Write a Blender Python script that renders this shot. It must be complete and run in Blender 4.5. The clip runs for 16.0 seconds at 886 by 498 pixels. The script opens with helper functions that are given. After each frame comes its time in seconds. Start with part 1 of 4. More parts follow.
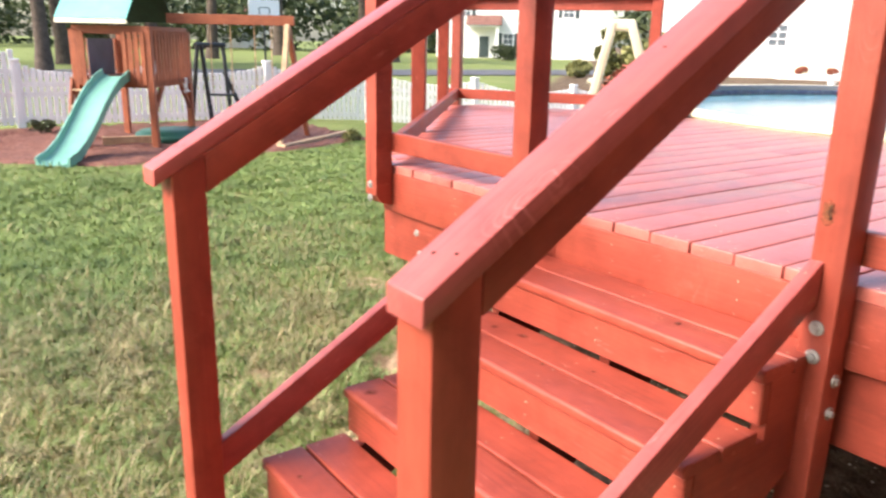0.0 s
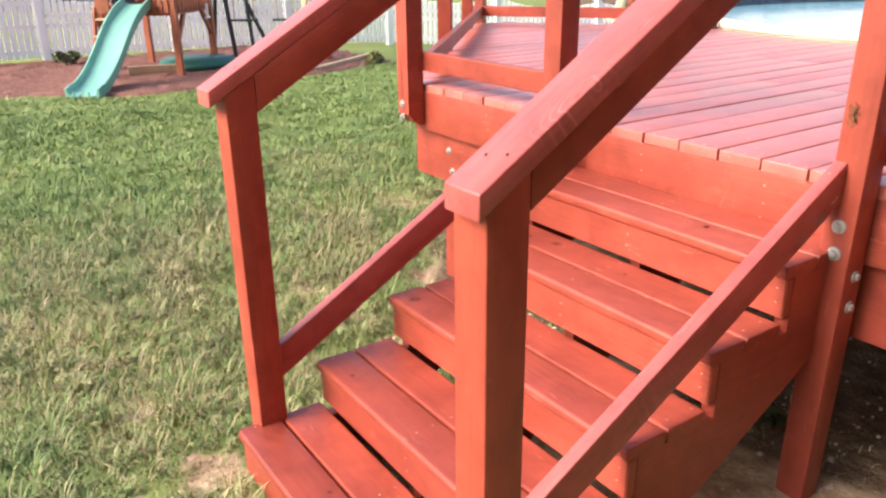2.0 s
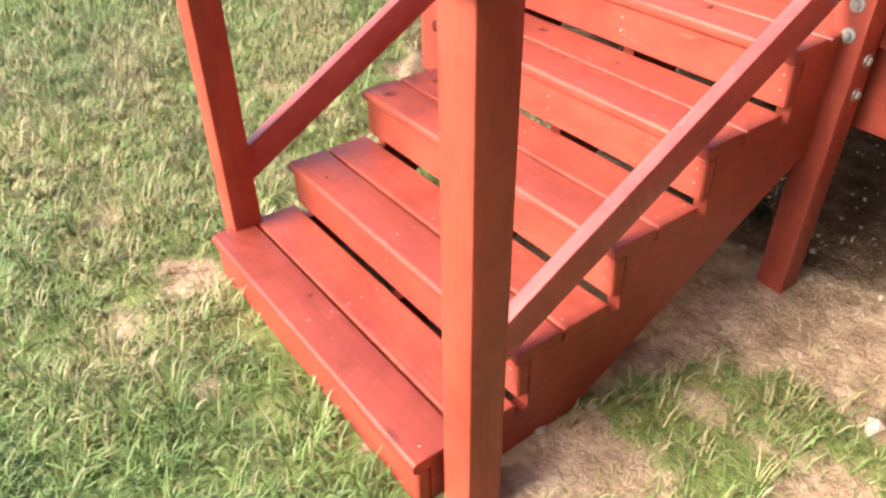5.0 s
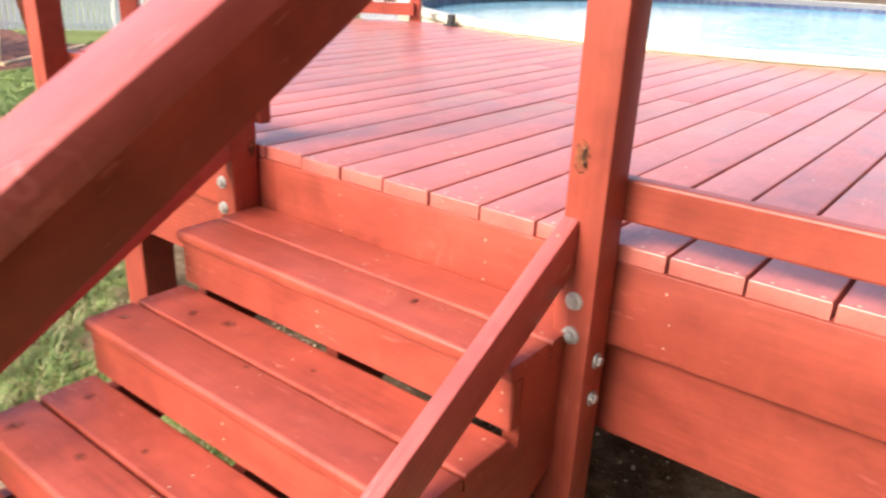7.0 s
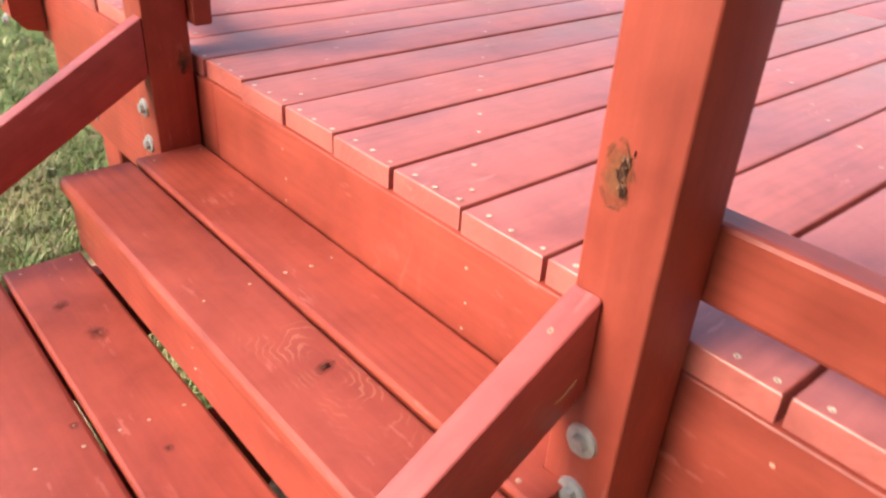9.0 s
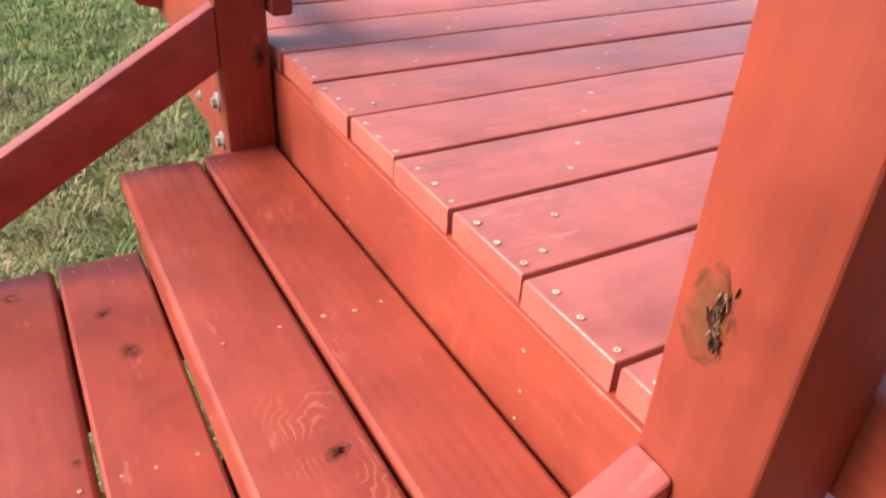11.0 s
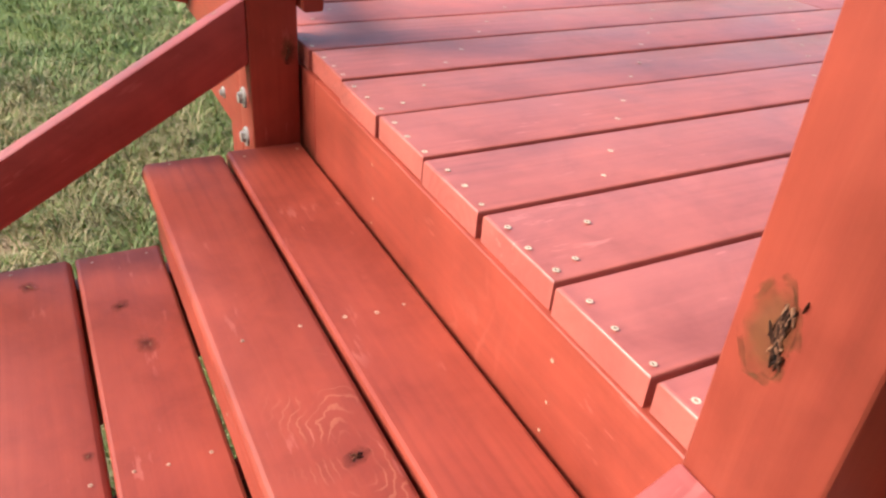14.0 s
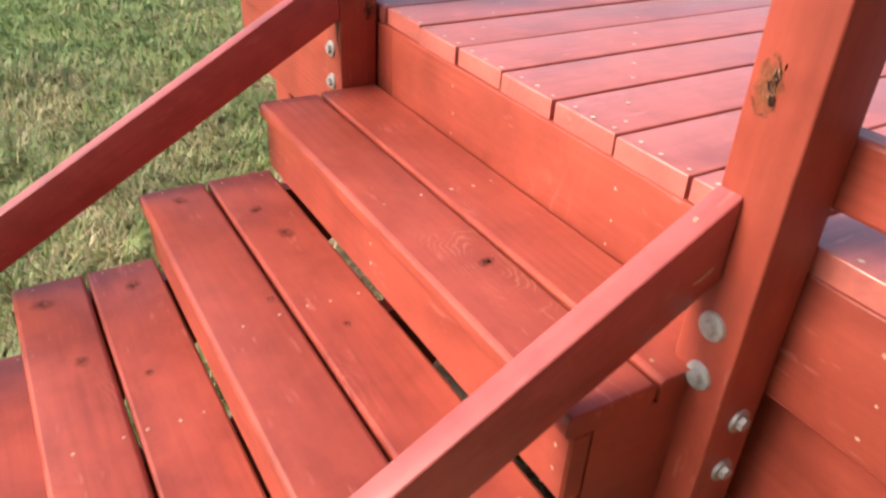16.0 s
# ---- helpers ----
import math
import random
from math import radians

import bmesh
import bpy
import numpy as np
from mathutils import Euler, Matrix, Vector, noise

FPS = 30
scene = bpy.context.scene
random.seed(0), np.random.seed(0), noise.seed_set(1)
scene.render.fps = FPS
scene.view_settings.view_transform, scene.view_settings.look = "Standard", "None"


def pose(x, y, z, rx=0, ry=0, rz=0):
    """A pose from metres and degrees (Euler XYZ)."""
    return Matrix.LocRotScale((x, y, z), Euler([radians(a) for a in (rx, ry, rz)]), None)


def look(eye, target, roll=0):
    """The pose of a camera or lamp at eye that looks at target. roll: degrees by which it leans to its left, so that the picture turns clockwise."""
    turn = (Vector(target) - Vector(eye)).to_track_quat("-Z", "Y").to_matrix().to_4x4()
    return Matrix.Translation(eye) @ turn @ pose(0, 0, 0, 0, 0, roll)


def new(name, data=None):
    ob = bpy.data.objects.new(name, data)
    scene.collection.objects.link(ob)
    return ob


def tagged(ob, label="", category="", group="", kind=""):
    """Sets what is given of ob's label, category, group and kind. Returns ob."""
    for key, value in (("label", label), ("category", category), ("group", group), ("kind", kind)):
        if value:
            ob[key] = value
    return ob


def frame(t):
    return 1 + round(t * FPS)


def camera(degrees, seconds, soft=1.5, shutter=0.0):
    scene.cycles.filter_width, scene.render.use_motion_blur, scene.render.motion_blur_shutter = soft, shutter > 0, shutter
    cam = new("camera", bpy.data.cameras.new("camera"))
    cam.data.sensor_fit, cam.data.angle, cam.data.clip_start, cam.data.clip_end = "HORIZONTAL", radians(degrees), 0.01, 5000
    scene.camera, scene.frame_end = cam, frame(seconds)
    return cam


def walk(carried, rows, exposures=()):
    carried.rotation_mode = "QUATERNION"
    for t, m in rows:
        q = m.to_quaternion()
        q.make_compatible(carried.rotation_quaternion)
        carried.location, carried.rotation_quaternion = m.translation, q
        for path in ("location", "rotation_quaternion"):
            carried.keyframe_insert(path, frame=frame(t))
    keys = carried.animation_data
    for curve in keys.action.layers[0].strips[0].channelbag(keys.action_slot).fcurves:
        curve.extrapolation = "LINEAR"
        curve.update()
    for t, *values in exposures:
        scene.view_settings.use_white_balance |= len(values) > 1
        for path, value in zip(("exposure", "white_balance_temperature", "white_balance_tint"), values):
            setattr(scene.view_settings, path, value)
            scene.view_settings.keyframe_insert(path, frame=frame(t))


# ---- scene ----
cam = camera(60.6, 16.0, soft=2.3, shutter=0.4)
PATH = [
    (0, (0.209, 0.105, 1.451), (1.349, 1.662, 0.924), 1.2),
    (0.2, (0.156, 0.105, 1.442), (1.268, 1.688, 0.932), 1.3),
    (0.5, (0.097, 0.105, 1.436), (1.226, 1.623, 0.787), 1.2),
    (1, (0.079, 0.082, 1.445), (1.148, 1.617, 0.736), 0.5),
    (1.5, (0.099, 0.046, 1.448), (1.18, 1.579, 0.754), 0.3),
    (2, (0.096, 0.026, 1.452), (1.15, 1.567, 0.735), -0.7),
    (2.5, (0.089, 0.01, 1.446), (1.084, 1.586, 0.721), -1.7),
    (3, (0.088, 0.014, 1.397), (0.995, 1.479, 0.382), -2.7),
    (3.2, (0.086, 0.012, 1.393), (0.973, 1.44, 0.308), -2.9),
    (5.3, (0.195, 0.14, 1.39), (1.173, 1.427, 0.212), 0.1),
    (5.5, (0.303, 0.113, 1.387), (1.319, 1.497, 0.361), -0.6),
    (6, (0.48, 0.098, 1.403), (1.637, 1.48, 0.537), -1.0),
    (6.4, (0.572, 0.177, 1.388), (1.872, 1.487, 0.615), 0.3),
    (6.5, (0.599, 0.212, 1.391), (1.92, 1.505, 0.626), 0.1),
    (6.8, (0.709, 0.317, 1.396), (2.129, 1.528, 0.677), 1.6),
    (7, (0.762, 0.354, 1.42), (2.234, 1.493, 0.69), 2.3),
    (7.2, (0.829, 0.375, 1.385), (2.329, 1.476, 0.651), 3.0),
    (7.5, (0.965, 0.385, 1.37), (2.373, 1.571, 0.589), 1.0),
    (8, (1.181, 0.398, 1.356), (2.411, 1.69, 0.452), -0.3),
    (8.2, (1.249, 0.440, 1.339), (2.424, 1.750, 0.388), -0.5),
    (8.5, (1.361, 0.526, 1.346), (2.547, 1.806, 0.368), 1.0),
    (9, (1.507, 0.658, 1.336), (2.66, 1.941, 0.324), 3.4),
    (9.2, (1.567, 0.677, 1.327), (2.617, 2.028, 0.293), 3.8),
    (9.5, (1.67, 0.704, 1.314), (2.579, 2.134, 0.252), 3.7),
    (9.7, (1.7, 0.722, 1.318), (2.497, 2.189, 0.216), 0.8),
    (11.8, (1.71, 0.807, 1.32), (2.602, 2.273, 0.293), 4.0),
    (12, (1.711, 0.814, 1.314), (2.58, 2.307, 0.305), 3.7),
    (12.5, (1.707, 0.825, 1.313), (2.528, 2.348, 0.309), 3.4),
    (13, (1.705, 0.826, 1.314), (2.494, 2.357, 0.298), 3.3),
    (13.5, (1.697, 0.81, 1.311), (2.46, 2.335, 0.266), 3.5),
    (14, (1.7, 0.807, 1.303), (2.536, 2.286, 0.247), 4.8),
    (14.5, (1.699, 0.791, 1.297), (2.558, 2.249, 0.232), 4.9),
    (15, (1.694, 0.7, 1.304), (2.409, 2.217, 0.214), -0.5),
    (15.2, (1.641, 0.665, 1.324), (2.366, 2.176, 0.234), -1.1),
    (15.5, (1.538, 0.623, 1.314), (2.296, 2.154, 0.274), -1.3),
    (16, (1.346, 0.539, 1.323), (2.244, 1.979, 0.264), 3.1),
]
walk(cam, [(t, look(eye, target, roll)) for t, eye, target, roll in PATH],
     [(0, 1.70), (0.5, 1.60), (1.5, 1.63), (3, 1.69), (5.5, 2.03), (6.5, 1.84), (7.5, 1.47), (9, 1.44), (9.5, 1.39), (12, 1.28), (14.5, 1.25), (16, 1.41)])

# ---- light ----
SUN_AZ, SUN_EL = radians(168), radians(37)      # the sun stands over -x, a little towards +y
world = bpy.data.worlds.new("world")
scene.world = world
world.use_nodes = True
wn = world.node_tree.nodes
sky = wn.new("ShaderNodeTexSky")
sky.sky_type, sky.sun_disc = "NISHITA", False
sky.sun_elevation, sky.sun_rotation = SUN_EL, radians(90) - SUN_AZ
sky.dust_density, sky.ozone_density = 2.3, 0.6
wn["Background"].inputs[1].default_value = 0.14
world.node_tree.links.new(sky.outputs[0], wn["Background"].inputs[0])
sun_dir = Vector((math.cos(SUN_AZ) * math.cos(SUN_EL), math.sin(SUN_AZ) * math.cos(SUN_EL), math.sin(SUN_EL)))
sun = new("sun", bpy.data.lights.new("sun", "SUN"))
sun.data.energy, sun.data.angle, sun.data.color = 2.45, radians(30), (1.0, 0.88, 0.75)
sun.matrix_world = look(sun_dir * 50, (0, 0, 0))

# ---- materials ----
def material(name, rough=0.6, metal=0.0, spec=0.5):
    m = bpy.data.materials.new(name)
    m.use_nodes = True
    b = m.node_tree.nodes["Principled BSDF"]
    b.inputs["Roughness"].default_value, b.inputs["Metallic"].default_value = rough, metal
    b.inputs["Specular IOR Level"].default_value = spec
    return m, m.node_tree.nodes, m.node_tree.links, b


def ramp(nodes, stops):
    r = nodes.new("ShaderNodeValToRGB")
    while len(r.color_ramp.elements) < len(stops):
        r.color_ramp.elements.new(0.5)
    for e, (p, c) in zip(r.color_ramp.elements, stops):
        e.position, e.color = p, (*c, 1) if len(c) == 3 else c
    return r


def noise_tex(nodes, links, vec, scale, detail=4, rough=0.55, distort=0.0):
    n = nodes.new("ShaderNodeTexNoise")
    n.inputs["Scale"].default_value, n.inputs["Detail"].default_value = scale, detail
    n.inputs["Roughness"].default_value, n.inputs["Distortion"].default_value = rough, distort
    if vec:
        links.new(vec, n.inputs["Vector"])
    return n


def mix(nodes, links, a, b, fac, blend="MIX"):
    x = nodes.new("ShaderNodeMix")
    x.data_type, x.blend_type = "RGBA", blend
    for sock, v in ((x.inputs[0], fac), (x.inputs[6], a), (x.inputs[7], b)):
        if hasattr(v, "links"):
            links.new(v, sock)
        elif isinstance(v, tuple):
            sock.default_value = (*v, 1)
        else:
            sock.default_value = v
    return x.outputs[2]


def math_node(nodes, links, op, a, b=0.0):
    x = nodes.new("ShaderNodeMath")
    x.operation = op
    for sock, v in zip(x.inputs, (a, b)):
        if hasattr(v, "links"):
            links.new(v, sock)
        else:
            sock.default_value = v
    return x.outputs[0]


def bump(nodes, links, bsdf, height, strength, distance=0.01):
    b = nodes.new("ShaderNodeBump")
    b.inputs["Strength"].default_value, b.inputs["Distance"].default_value = strength, distance
    links.new(height, b.inputs["Height"])
    links.new(b.outputs[0], bsdf.inputs["Normal"])


def wood(name, dark, mid, light, rough=0.42, knots=0.06, spec=0.5, vary=1.0, swirl=None):
    """Stained lumber, grain along the local x axis."""
    m, n, l, b = material(name, rough, 0, spec)
    tc, info = n.new("ShaderNodeTexCoord"), n.new("ShaderNodeObjectInfo")
    off = n.new("ShaderNodeVectorMath")
    off.operation = "MULTIPLY_ADD"
    l.new(info.outputs["Random"], off.inputs[0])
    off.inputs[1].default_value = (31.0, 17.0, 23.0)
    l.new(tc.outputs["Object"], off.inputs[2])
    st = n.new("ShaderNodeMapping")
    st.inputs["Scale"].default_value = (0.9, 19, 19)
    l.new(off.outputs[0], st.inputs["Vector"])
    grain = noise_tex(n, l, st.outputs[0], 3.0, 7, 0.62, 0.7)
    bst = n.new("ShaderNodeMapping")
    bst.inputs["Scale"].default_value = (0.9, 1.4, 1.4)
    l.new(off.outputs[0], bst.inputs["Vector"])
    blotch = noise_tex(n, l, bst.outputs[0], 5.0, 5, 0.62, 0.6)
    rg = ramp(n, [(0.08, dark), (0.5, mid), (0.95, light)])
    l.new(grain.outputs[0], rg.inputs[0])
    # growth rings show faintly in places
    rst = n.new("ShaderNodeMapping")
    rst.inputs["Scale"].default_value = (0.16, 1, 1)
    l.new(off.outputs[0], rst.inputs["Vector"])
    rings = n.new("ShaderNodeTexWave")
    rings.wave_type = "RINGS"
    rings.inputs["Scale"].default_value, rings.inputs["Distortion"].default_value = 22.0, 5.0
    rings.inputs["Detail"].default_value, rings.inputs["Detail Scale"].default_value = 3.0, 0.5
    l.new(rst.outputs[0], rings.inputs["Vector"])
    rmask = ramp(n, [(0.5, (0, 0, 0)), (0.68, (1, 1, 1))])
    l.new(noise_tex(n, l, off.outputs[0], 3.1, 3).outputs[0], rmask.inputs[0])
    mott = noise_tex(n, l, off.outputs[0], 13, 5, 0.6, 0.4)
    rm = ramp(n, [(0.3, (0.80, 0.77, 0.76)), (0.5, (1, 1, 1)), (0.7, (1.14, 1.14, 1.12))])
    l.new(mott.outputs[0], rm.inputs[0])
    rb = ramp(n, [(0.25, (0.66, 0.6, 0.6)), (0.5, (1, 1, 1)), (0.75, (1.2, 1.18, 1.12))])
    l.new(blotch.outputs[0], rb.inputs[0])
    col = mix(n, l, rg.outputs[0], rb.outputs[0], 0.85, "MULTIPLY")
    col = mix(n, l, col, rm.outputs[0], 0.8, "MULTIPLY")
    rr2 = ramp(n, [(0.0, (0.80, 0.76, 0.74)), (0.5, (1.04, 1.03, 1.02))])
    l.new(rings.outputs[0], rr2.inputs[0])
    col = mix(n, l, col, rr2.outputs[0], math_node(n, l, "MULTIPLY", rmask.outputs[0], 0.6), "MULTIPLY")
    kst = n.new("ShaderNodeMapping")
    kst.inputs["Scale"].default_value = (2.1, 5.5, 0.5)
    l.new(off.outputs[0], kst.inputs["Vector"])
    wob = noise_tex(n, l, off.outputs[0], 18, 3)
    kmix = mix(n, l, kst.outputs[0], wob.outputs[1], 0.06)
    v = n.new("ShaderNodeTexVoronoi")
    v.inputs["Scale"].default_value = 1.0
    l.new(kmix, v.inputs["Vector"])
    kr = ramp(n, [(0.0, (1, 1, 1)), (knots * 0.35, (0.75, 0.75, 0.75)), (knots * 0.6, (0.25, 0.25, 0.25)), (knots + 0.001, (0, 0, 0))])
    l.new(v.outputs["Distance"], kr.inputs[0])
    col = mix(n, l, col, tuple(c * 0.35 for c in dark), math_node(n, l, "MULTIPLY", kr.outputs[0], 0.75))
    # growth rings bend round each knot
    wave = math_node(n, l, "SINE", math_node(n, l, "MULTIPLY", math_node(n, l, "ADD", v.outputs["Distance"], math_node(n, l, "MULTIPLY", wob.outputs[0], 0.10)), 150.0))
    near_knot = ramp(n, [(0.03, (0, 0, 0)), (0.09, (1, 1, 1)), (0.17, (0.5, 0.5, 0.5)), (0.27, (0, 0, 0))])
    l.new(v.outputs["Distance"], near_knot.inputs[0])
    thin = ramp(n, [(0.55, (0, 0, 0)), (0.95, (1, 1, 1))])
    l.new(wave, thin.inputs[0])
    col = mix(n, l, col, tuple(min(1, c * 1.35 + 0.05) for c in light), math_node(n, l, "MULTIPLY", math_node(n, l, "MULTIPLY", thin.outputs[0], near_knot.outputs[0]), math_node(n, l, "MULTIPLY", rmask.outputs[0], 0.5)))
    if swirl:
        # the grain of one board swirls round its large knot
        off2 = n.new("ShaderNodeMapping")
        off2.inputs["Location"].default_value = (-swirl[0] * 0.42, -swirl[1], 0)
        off2.inputs["Scale"].default_value = (0.42, 1, 0)
        l.new(tc.outputs["Object"], off2.inputs["Vector"])
        far_from = n.new("ShaderNodeVectorMath")
        far_from.operation = "LENGTH"
        l.new(off2.outputs[0], far_from.inputs[0])
        bend = noise_tex(n, l, tc.outputs["Object"], 22, 3, 0.5)
        field = math_node(n, l, "ADD", far_from.outputs["Value"], math_node(n, l, "MULTIPLY", bend.outputs[0], 0.035))
        line = ramp(n, [(0.55, (0, 0, 0)), (1.0, (1, 1, 1))])
        l.new(math_node(n, l, "SINE", math_node(n, l, "MULTIPLY", field, 800.0)), line.inputs[0])
        reach = ramp(n, [(0.012, (0, 0, 0)), (0.02, (1, 1, 1)), (0.05, (0.8, 0.8, 0.8)), (0.085, (0, 0, 0))])
        l.new(far_from.outputs["Value"], reach.inputs[0])
        worn = ramp(n, [(0.48, (0, 0, 0)), (0.62, (1, 1, 1))])
        l.new(noise_tex(n, l, tc.outputs["Object"], 17, 2).outputs[0], worn.inputs[0])
        col = mix(n, l, col, (0.62, 0.26, 0.15), math_node(n, l, "MULTIPLY", math_node(n, l, "MULTIPLY", line.outputs[0], reach.outputs[0]), math_node(n, l, "MULTIPLY", worn.outputs[0], 0.34)))
    # pale scuffs along the grain where the stain is worn
    sst = n.new("ShaderNodeMapping")
    sst.inputs["Scale"].default_value = (17, 75, 75)
    l.new(off.outputs[0], sst.inputs["Vector"])
    scuff = noise_tex(n, l, sst.outputs[0], 1.0, 3)
    where = noise_tex(n, l, off.outputs[0], 5.5, 2)
    sr = ramp(n, [(0.62, (0, 0, 0)), (0.68, (1, 1, 1))])
    wr = ramp(n, [(0.53, (0, 0, 0)), (0.62, (1, 1, 1))])
    l.new(scuff.outputs[0], sr.inputs[0])
    l.new(where.outputs[0], wr.inputs[0])
    col = mix(n, l, col, tuple(min(1, c * 1.5 + 0.1) for c in light), math_node(n, l, "MULTIPLY", math_node(n, l, "MULTIPLY", sr.outputs[0], wr.outputs[0]), 0.30))
    # each board takes the stain a little differently
    tone = ramp(n, [(0, tuple(1 - vary * v for v in (0.17, 0.20, 0.18))), (1, tuple(1 + vary * v for v in (0.12, 0.10, 0.09)))])
    l.new(info.outputs["Random"], tone.inputs[0])
    col = mix(n, l, col, tone.outputs[0], 1.0, "MULTIPLY")
    l.new(col, b.inputs["Base Color"])
    rr = ramp(n, [(0.3, (rough - 0.03,) * 3), (0.7, (rough + 0.07,) * 3)])
    l.new(blotch.outputs[0], rr.inputs[0])
    l.new(rr.outputs[0], b.inputs["Roughness"])
    bump(n, l, b, grain.outputs[0], 0.12, 0.004)
    return m


def speckled(name, stops, scale, rough=0.8, bumpy=0.3, scale2=None, metal=0.0, spec=0.3):
    """A plain surface with two scales of variation."""
    m, n, l, b = material(name, rough, metal, spec)
    tc = n.new("ShaderNodeTexCoord")
    a = noise_tex(n, l, tc.outputs["Object"], scale, 5)
    c = noise_tex(n, l, tc.outputs["Object"], scale2 or scale * 9, 3)
    r = ramp(n, stops)
    l.new(math_node(n, l, "ADD", math_node(n, l, "MULTIPLY", a.outputs[0], 0.7), math_node(n, l, "MULTIPLY", c.outputs[0], 0.3)), r.inputs[0])
    l.new(r.outputs[0], b.inputs["Base Color"])
    if bumpy:
        bump(n, l, b, c.outputs[0], bumpy, 0.01)
    return m


def plain_range(c, k=0.12):
    return [(0.35, tuple(x * (1 - k) for x in c)), (0.65, tuple(min(1, x * (1 + k)) for x in c))]


RED = wood("red_stained_wood", (0.245, 0.042, 0.028), (0.295, 0.055, 0.034), (0.345, 0.070, 0.042), 0.41, 0.11, 0.42)
SWIRL_RED = wood("red_stained_wood_round_a_knot", (0.245, 0.042, 0.028), (0.295, 0.055, 0.034), (0.345, 0.070, 0.042), 0.41, 0.03, 0.42, 1.0, (-0.212, -0.0275))
# rail boards: a paler, pinker red with the sky's sheen put into it
CAP_RED = wood("pale_sheen_rails", (0.31, 0.068, 0.062), (0.365, 0.085, 0.077), (0.415, 0.105, 0.094), 0.36, 0.03, 0.55)
DECK_RED = wood("red_stained_decking", (0.375, 0.098, 0.080), (0.435, 0.120, 0.096), (0.485, 0.145, 0.116), 0.33, 0.05, 0.85, 0.5)
CEDAR = wood("playset_cedar", (0.22, 0.06, 0.03), (0.34, 0.10, 0.045), (0.45, 0.15, 0.07), 0.6)
PALE_WOOD = wood("pale_timber", (0.40, 0.26, 0.15), (0.52, 0.36, 0.22), (0.6, 0.45, 0.3), 0.7)
STEEL = speckled("galvanised_steel", [(0.35, (0.27, 0.27, 0.26)), (0.65, (0.48, 0.48, 0.46))], 60, 0.42, 0.15, None, 0.4, 0.5)
DARK_SCREW = speckled("sunken_screw_holes", plain_range((0.09, 0.035, 0.028), 0.35), 90, 0.7, 0)
DULL_SCREW = speckled("stained_screw_heads", plain_range((0.50, 0.30, 0.22), 0.35), 90, 0.5, 0)
SCREW = speckled("pale_screw_heads", plain_range((0.62, 0.50, 0.38), 0.3), 90, 0.5, 0)
KNOT, n, l, b = material("torn_knot_fibres", 0.85, 0, 0.2)
g = n.new("ShaderNodeNewGeometry")
kr = ramp(n, [(0.0, (0.012, 0.008, 0.007)), (0.5, (0.05, 0.022, 0.015)), (0.8, (0.15, 0.065, 0.04)), (1.0, (0.40, 0.22, 0.14))])
l.new(g.outputs["Random Per Island"], kr.inputs[0])
l.new(kr.outputs[0], b.inputs["Base Color"])


def stain(name, dark, light, inner, strength):
    """A stain that frays out towards its rim."""
    m = speckled(name, [(0.38, dark), (0.62, light)], 90, 0.6, 0.3)
    n, l, b = m.node_tree.nodes, m.node_tree.links, m.node_tree.nodes["Principled BSDF"]
    tc = n.new("ShaderNodeTexCoord")
    away = n.new("ShaderNodeVectorMath")
    away.operation = "DISTANCE"
    away.inputs[1].default_value = (0.5, 0.5, 0.5)
    flat = n.new("ShaderNodeMapping")
    flat.inputs["Scale"].default_value, flat.inputs["Location"].default_value = (1, 1, 0), (0, 0, 0.5)
    l.new(tc.outputs["Generated"], flat.inputs["Vector"])
    l.new(flat.outputs[0], away.inputs[0])
    rag = noise_tex(n, l, tc.outputs["Object"], 75, 3, 0.5)
    fade = ramp(n, [(inner, (strength,) * 3), (0.46, (0, 0, 0))])
    l.new(math_node(n, l, "ADD", away.outputs["Value"], math_node(n, l, "MULTIPLY", math_node(n, l, "SUBTRACT", rag.outputs[0], 0.5), 0.6)), fade.inputs[0])
    l.new(fade.outputs[0], b.inputs["Alpha"])
    return m


SCAR = stain("knot_stain", (0.16, 0.058, 0.024), (0.27, 0.115, 0.046), 0.18, 0.62)
SMUDGE = stain("dark_knot_smudge", (0.085, 0.022, 0.016), (0.14, 0.036, 0.025), 0.02, 0.6)
WHITE = speckled("white_vinyl", plain_range((0.9, 0.89, 0.88), 0.02), 3, 0.45, 0.03)
SIDING = speckled("white_siding", plain_range((0.8, 0.79, 0.76), 0.04), 0.6, 0.6, 0.05)
CREAM = speckled("cream_resin", plain_range((0.74, 0.69, 0.52), 0.05), 4, 0.45, 0.03)
TEAL = speckled("green_slide_plastic", plain_range((0.17, 0.38, 0.31), 0.1), 6, 0.35, 0.03, None, 0, 0.5)
DARK_TEAL = speckled("dark_green_plastic", plain_range((0.03, 0.11, 0.085), 0.15), 6, 0.4, 0.03)
CANVAS = speckled("turquoise_canvas", plain_range((0.20, 0.55, 0.50), 0.12), 3, 0.75, 0.1)
SHADED_CANVAS = speckled("shaded_green_canvas", plain_range((0.02, 0.06, 0.035), 0.25), 3, 0.7, 0.1)
DARK = speckled("dark_metal", plain_range((0.03, 0.032, 0.035), 0.2), 20, 0.5, 0.05)
GREY_TARP = speckled("grey_blue_tarp", plain_range((0.13, 0.15, 0.19), 0.15), 4, 0.6, 0.1)
MULCH = speckled("red_brown_mulch", [(0.3, (0.07, 0.032, 0.027)), (0.5, (0.20, 0.085, 0.065)), (0.7, (0.34, 0.17, 0.13))], 30, 0.9, 1.0, 160)
ASPHALT = speckled("asphalt", plain_range((0.10, 0.10, 0.11), 0.2), 1.2, 0.85, 0.2, 40)
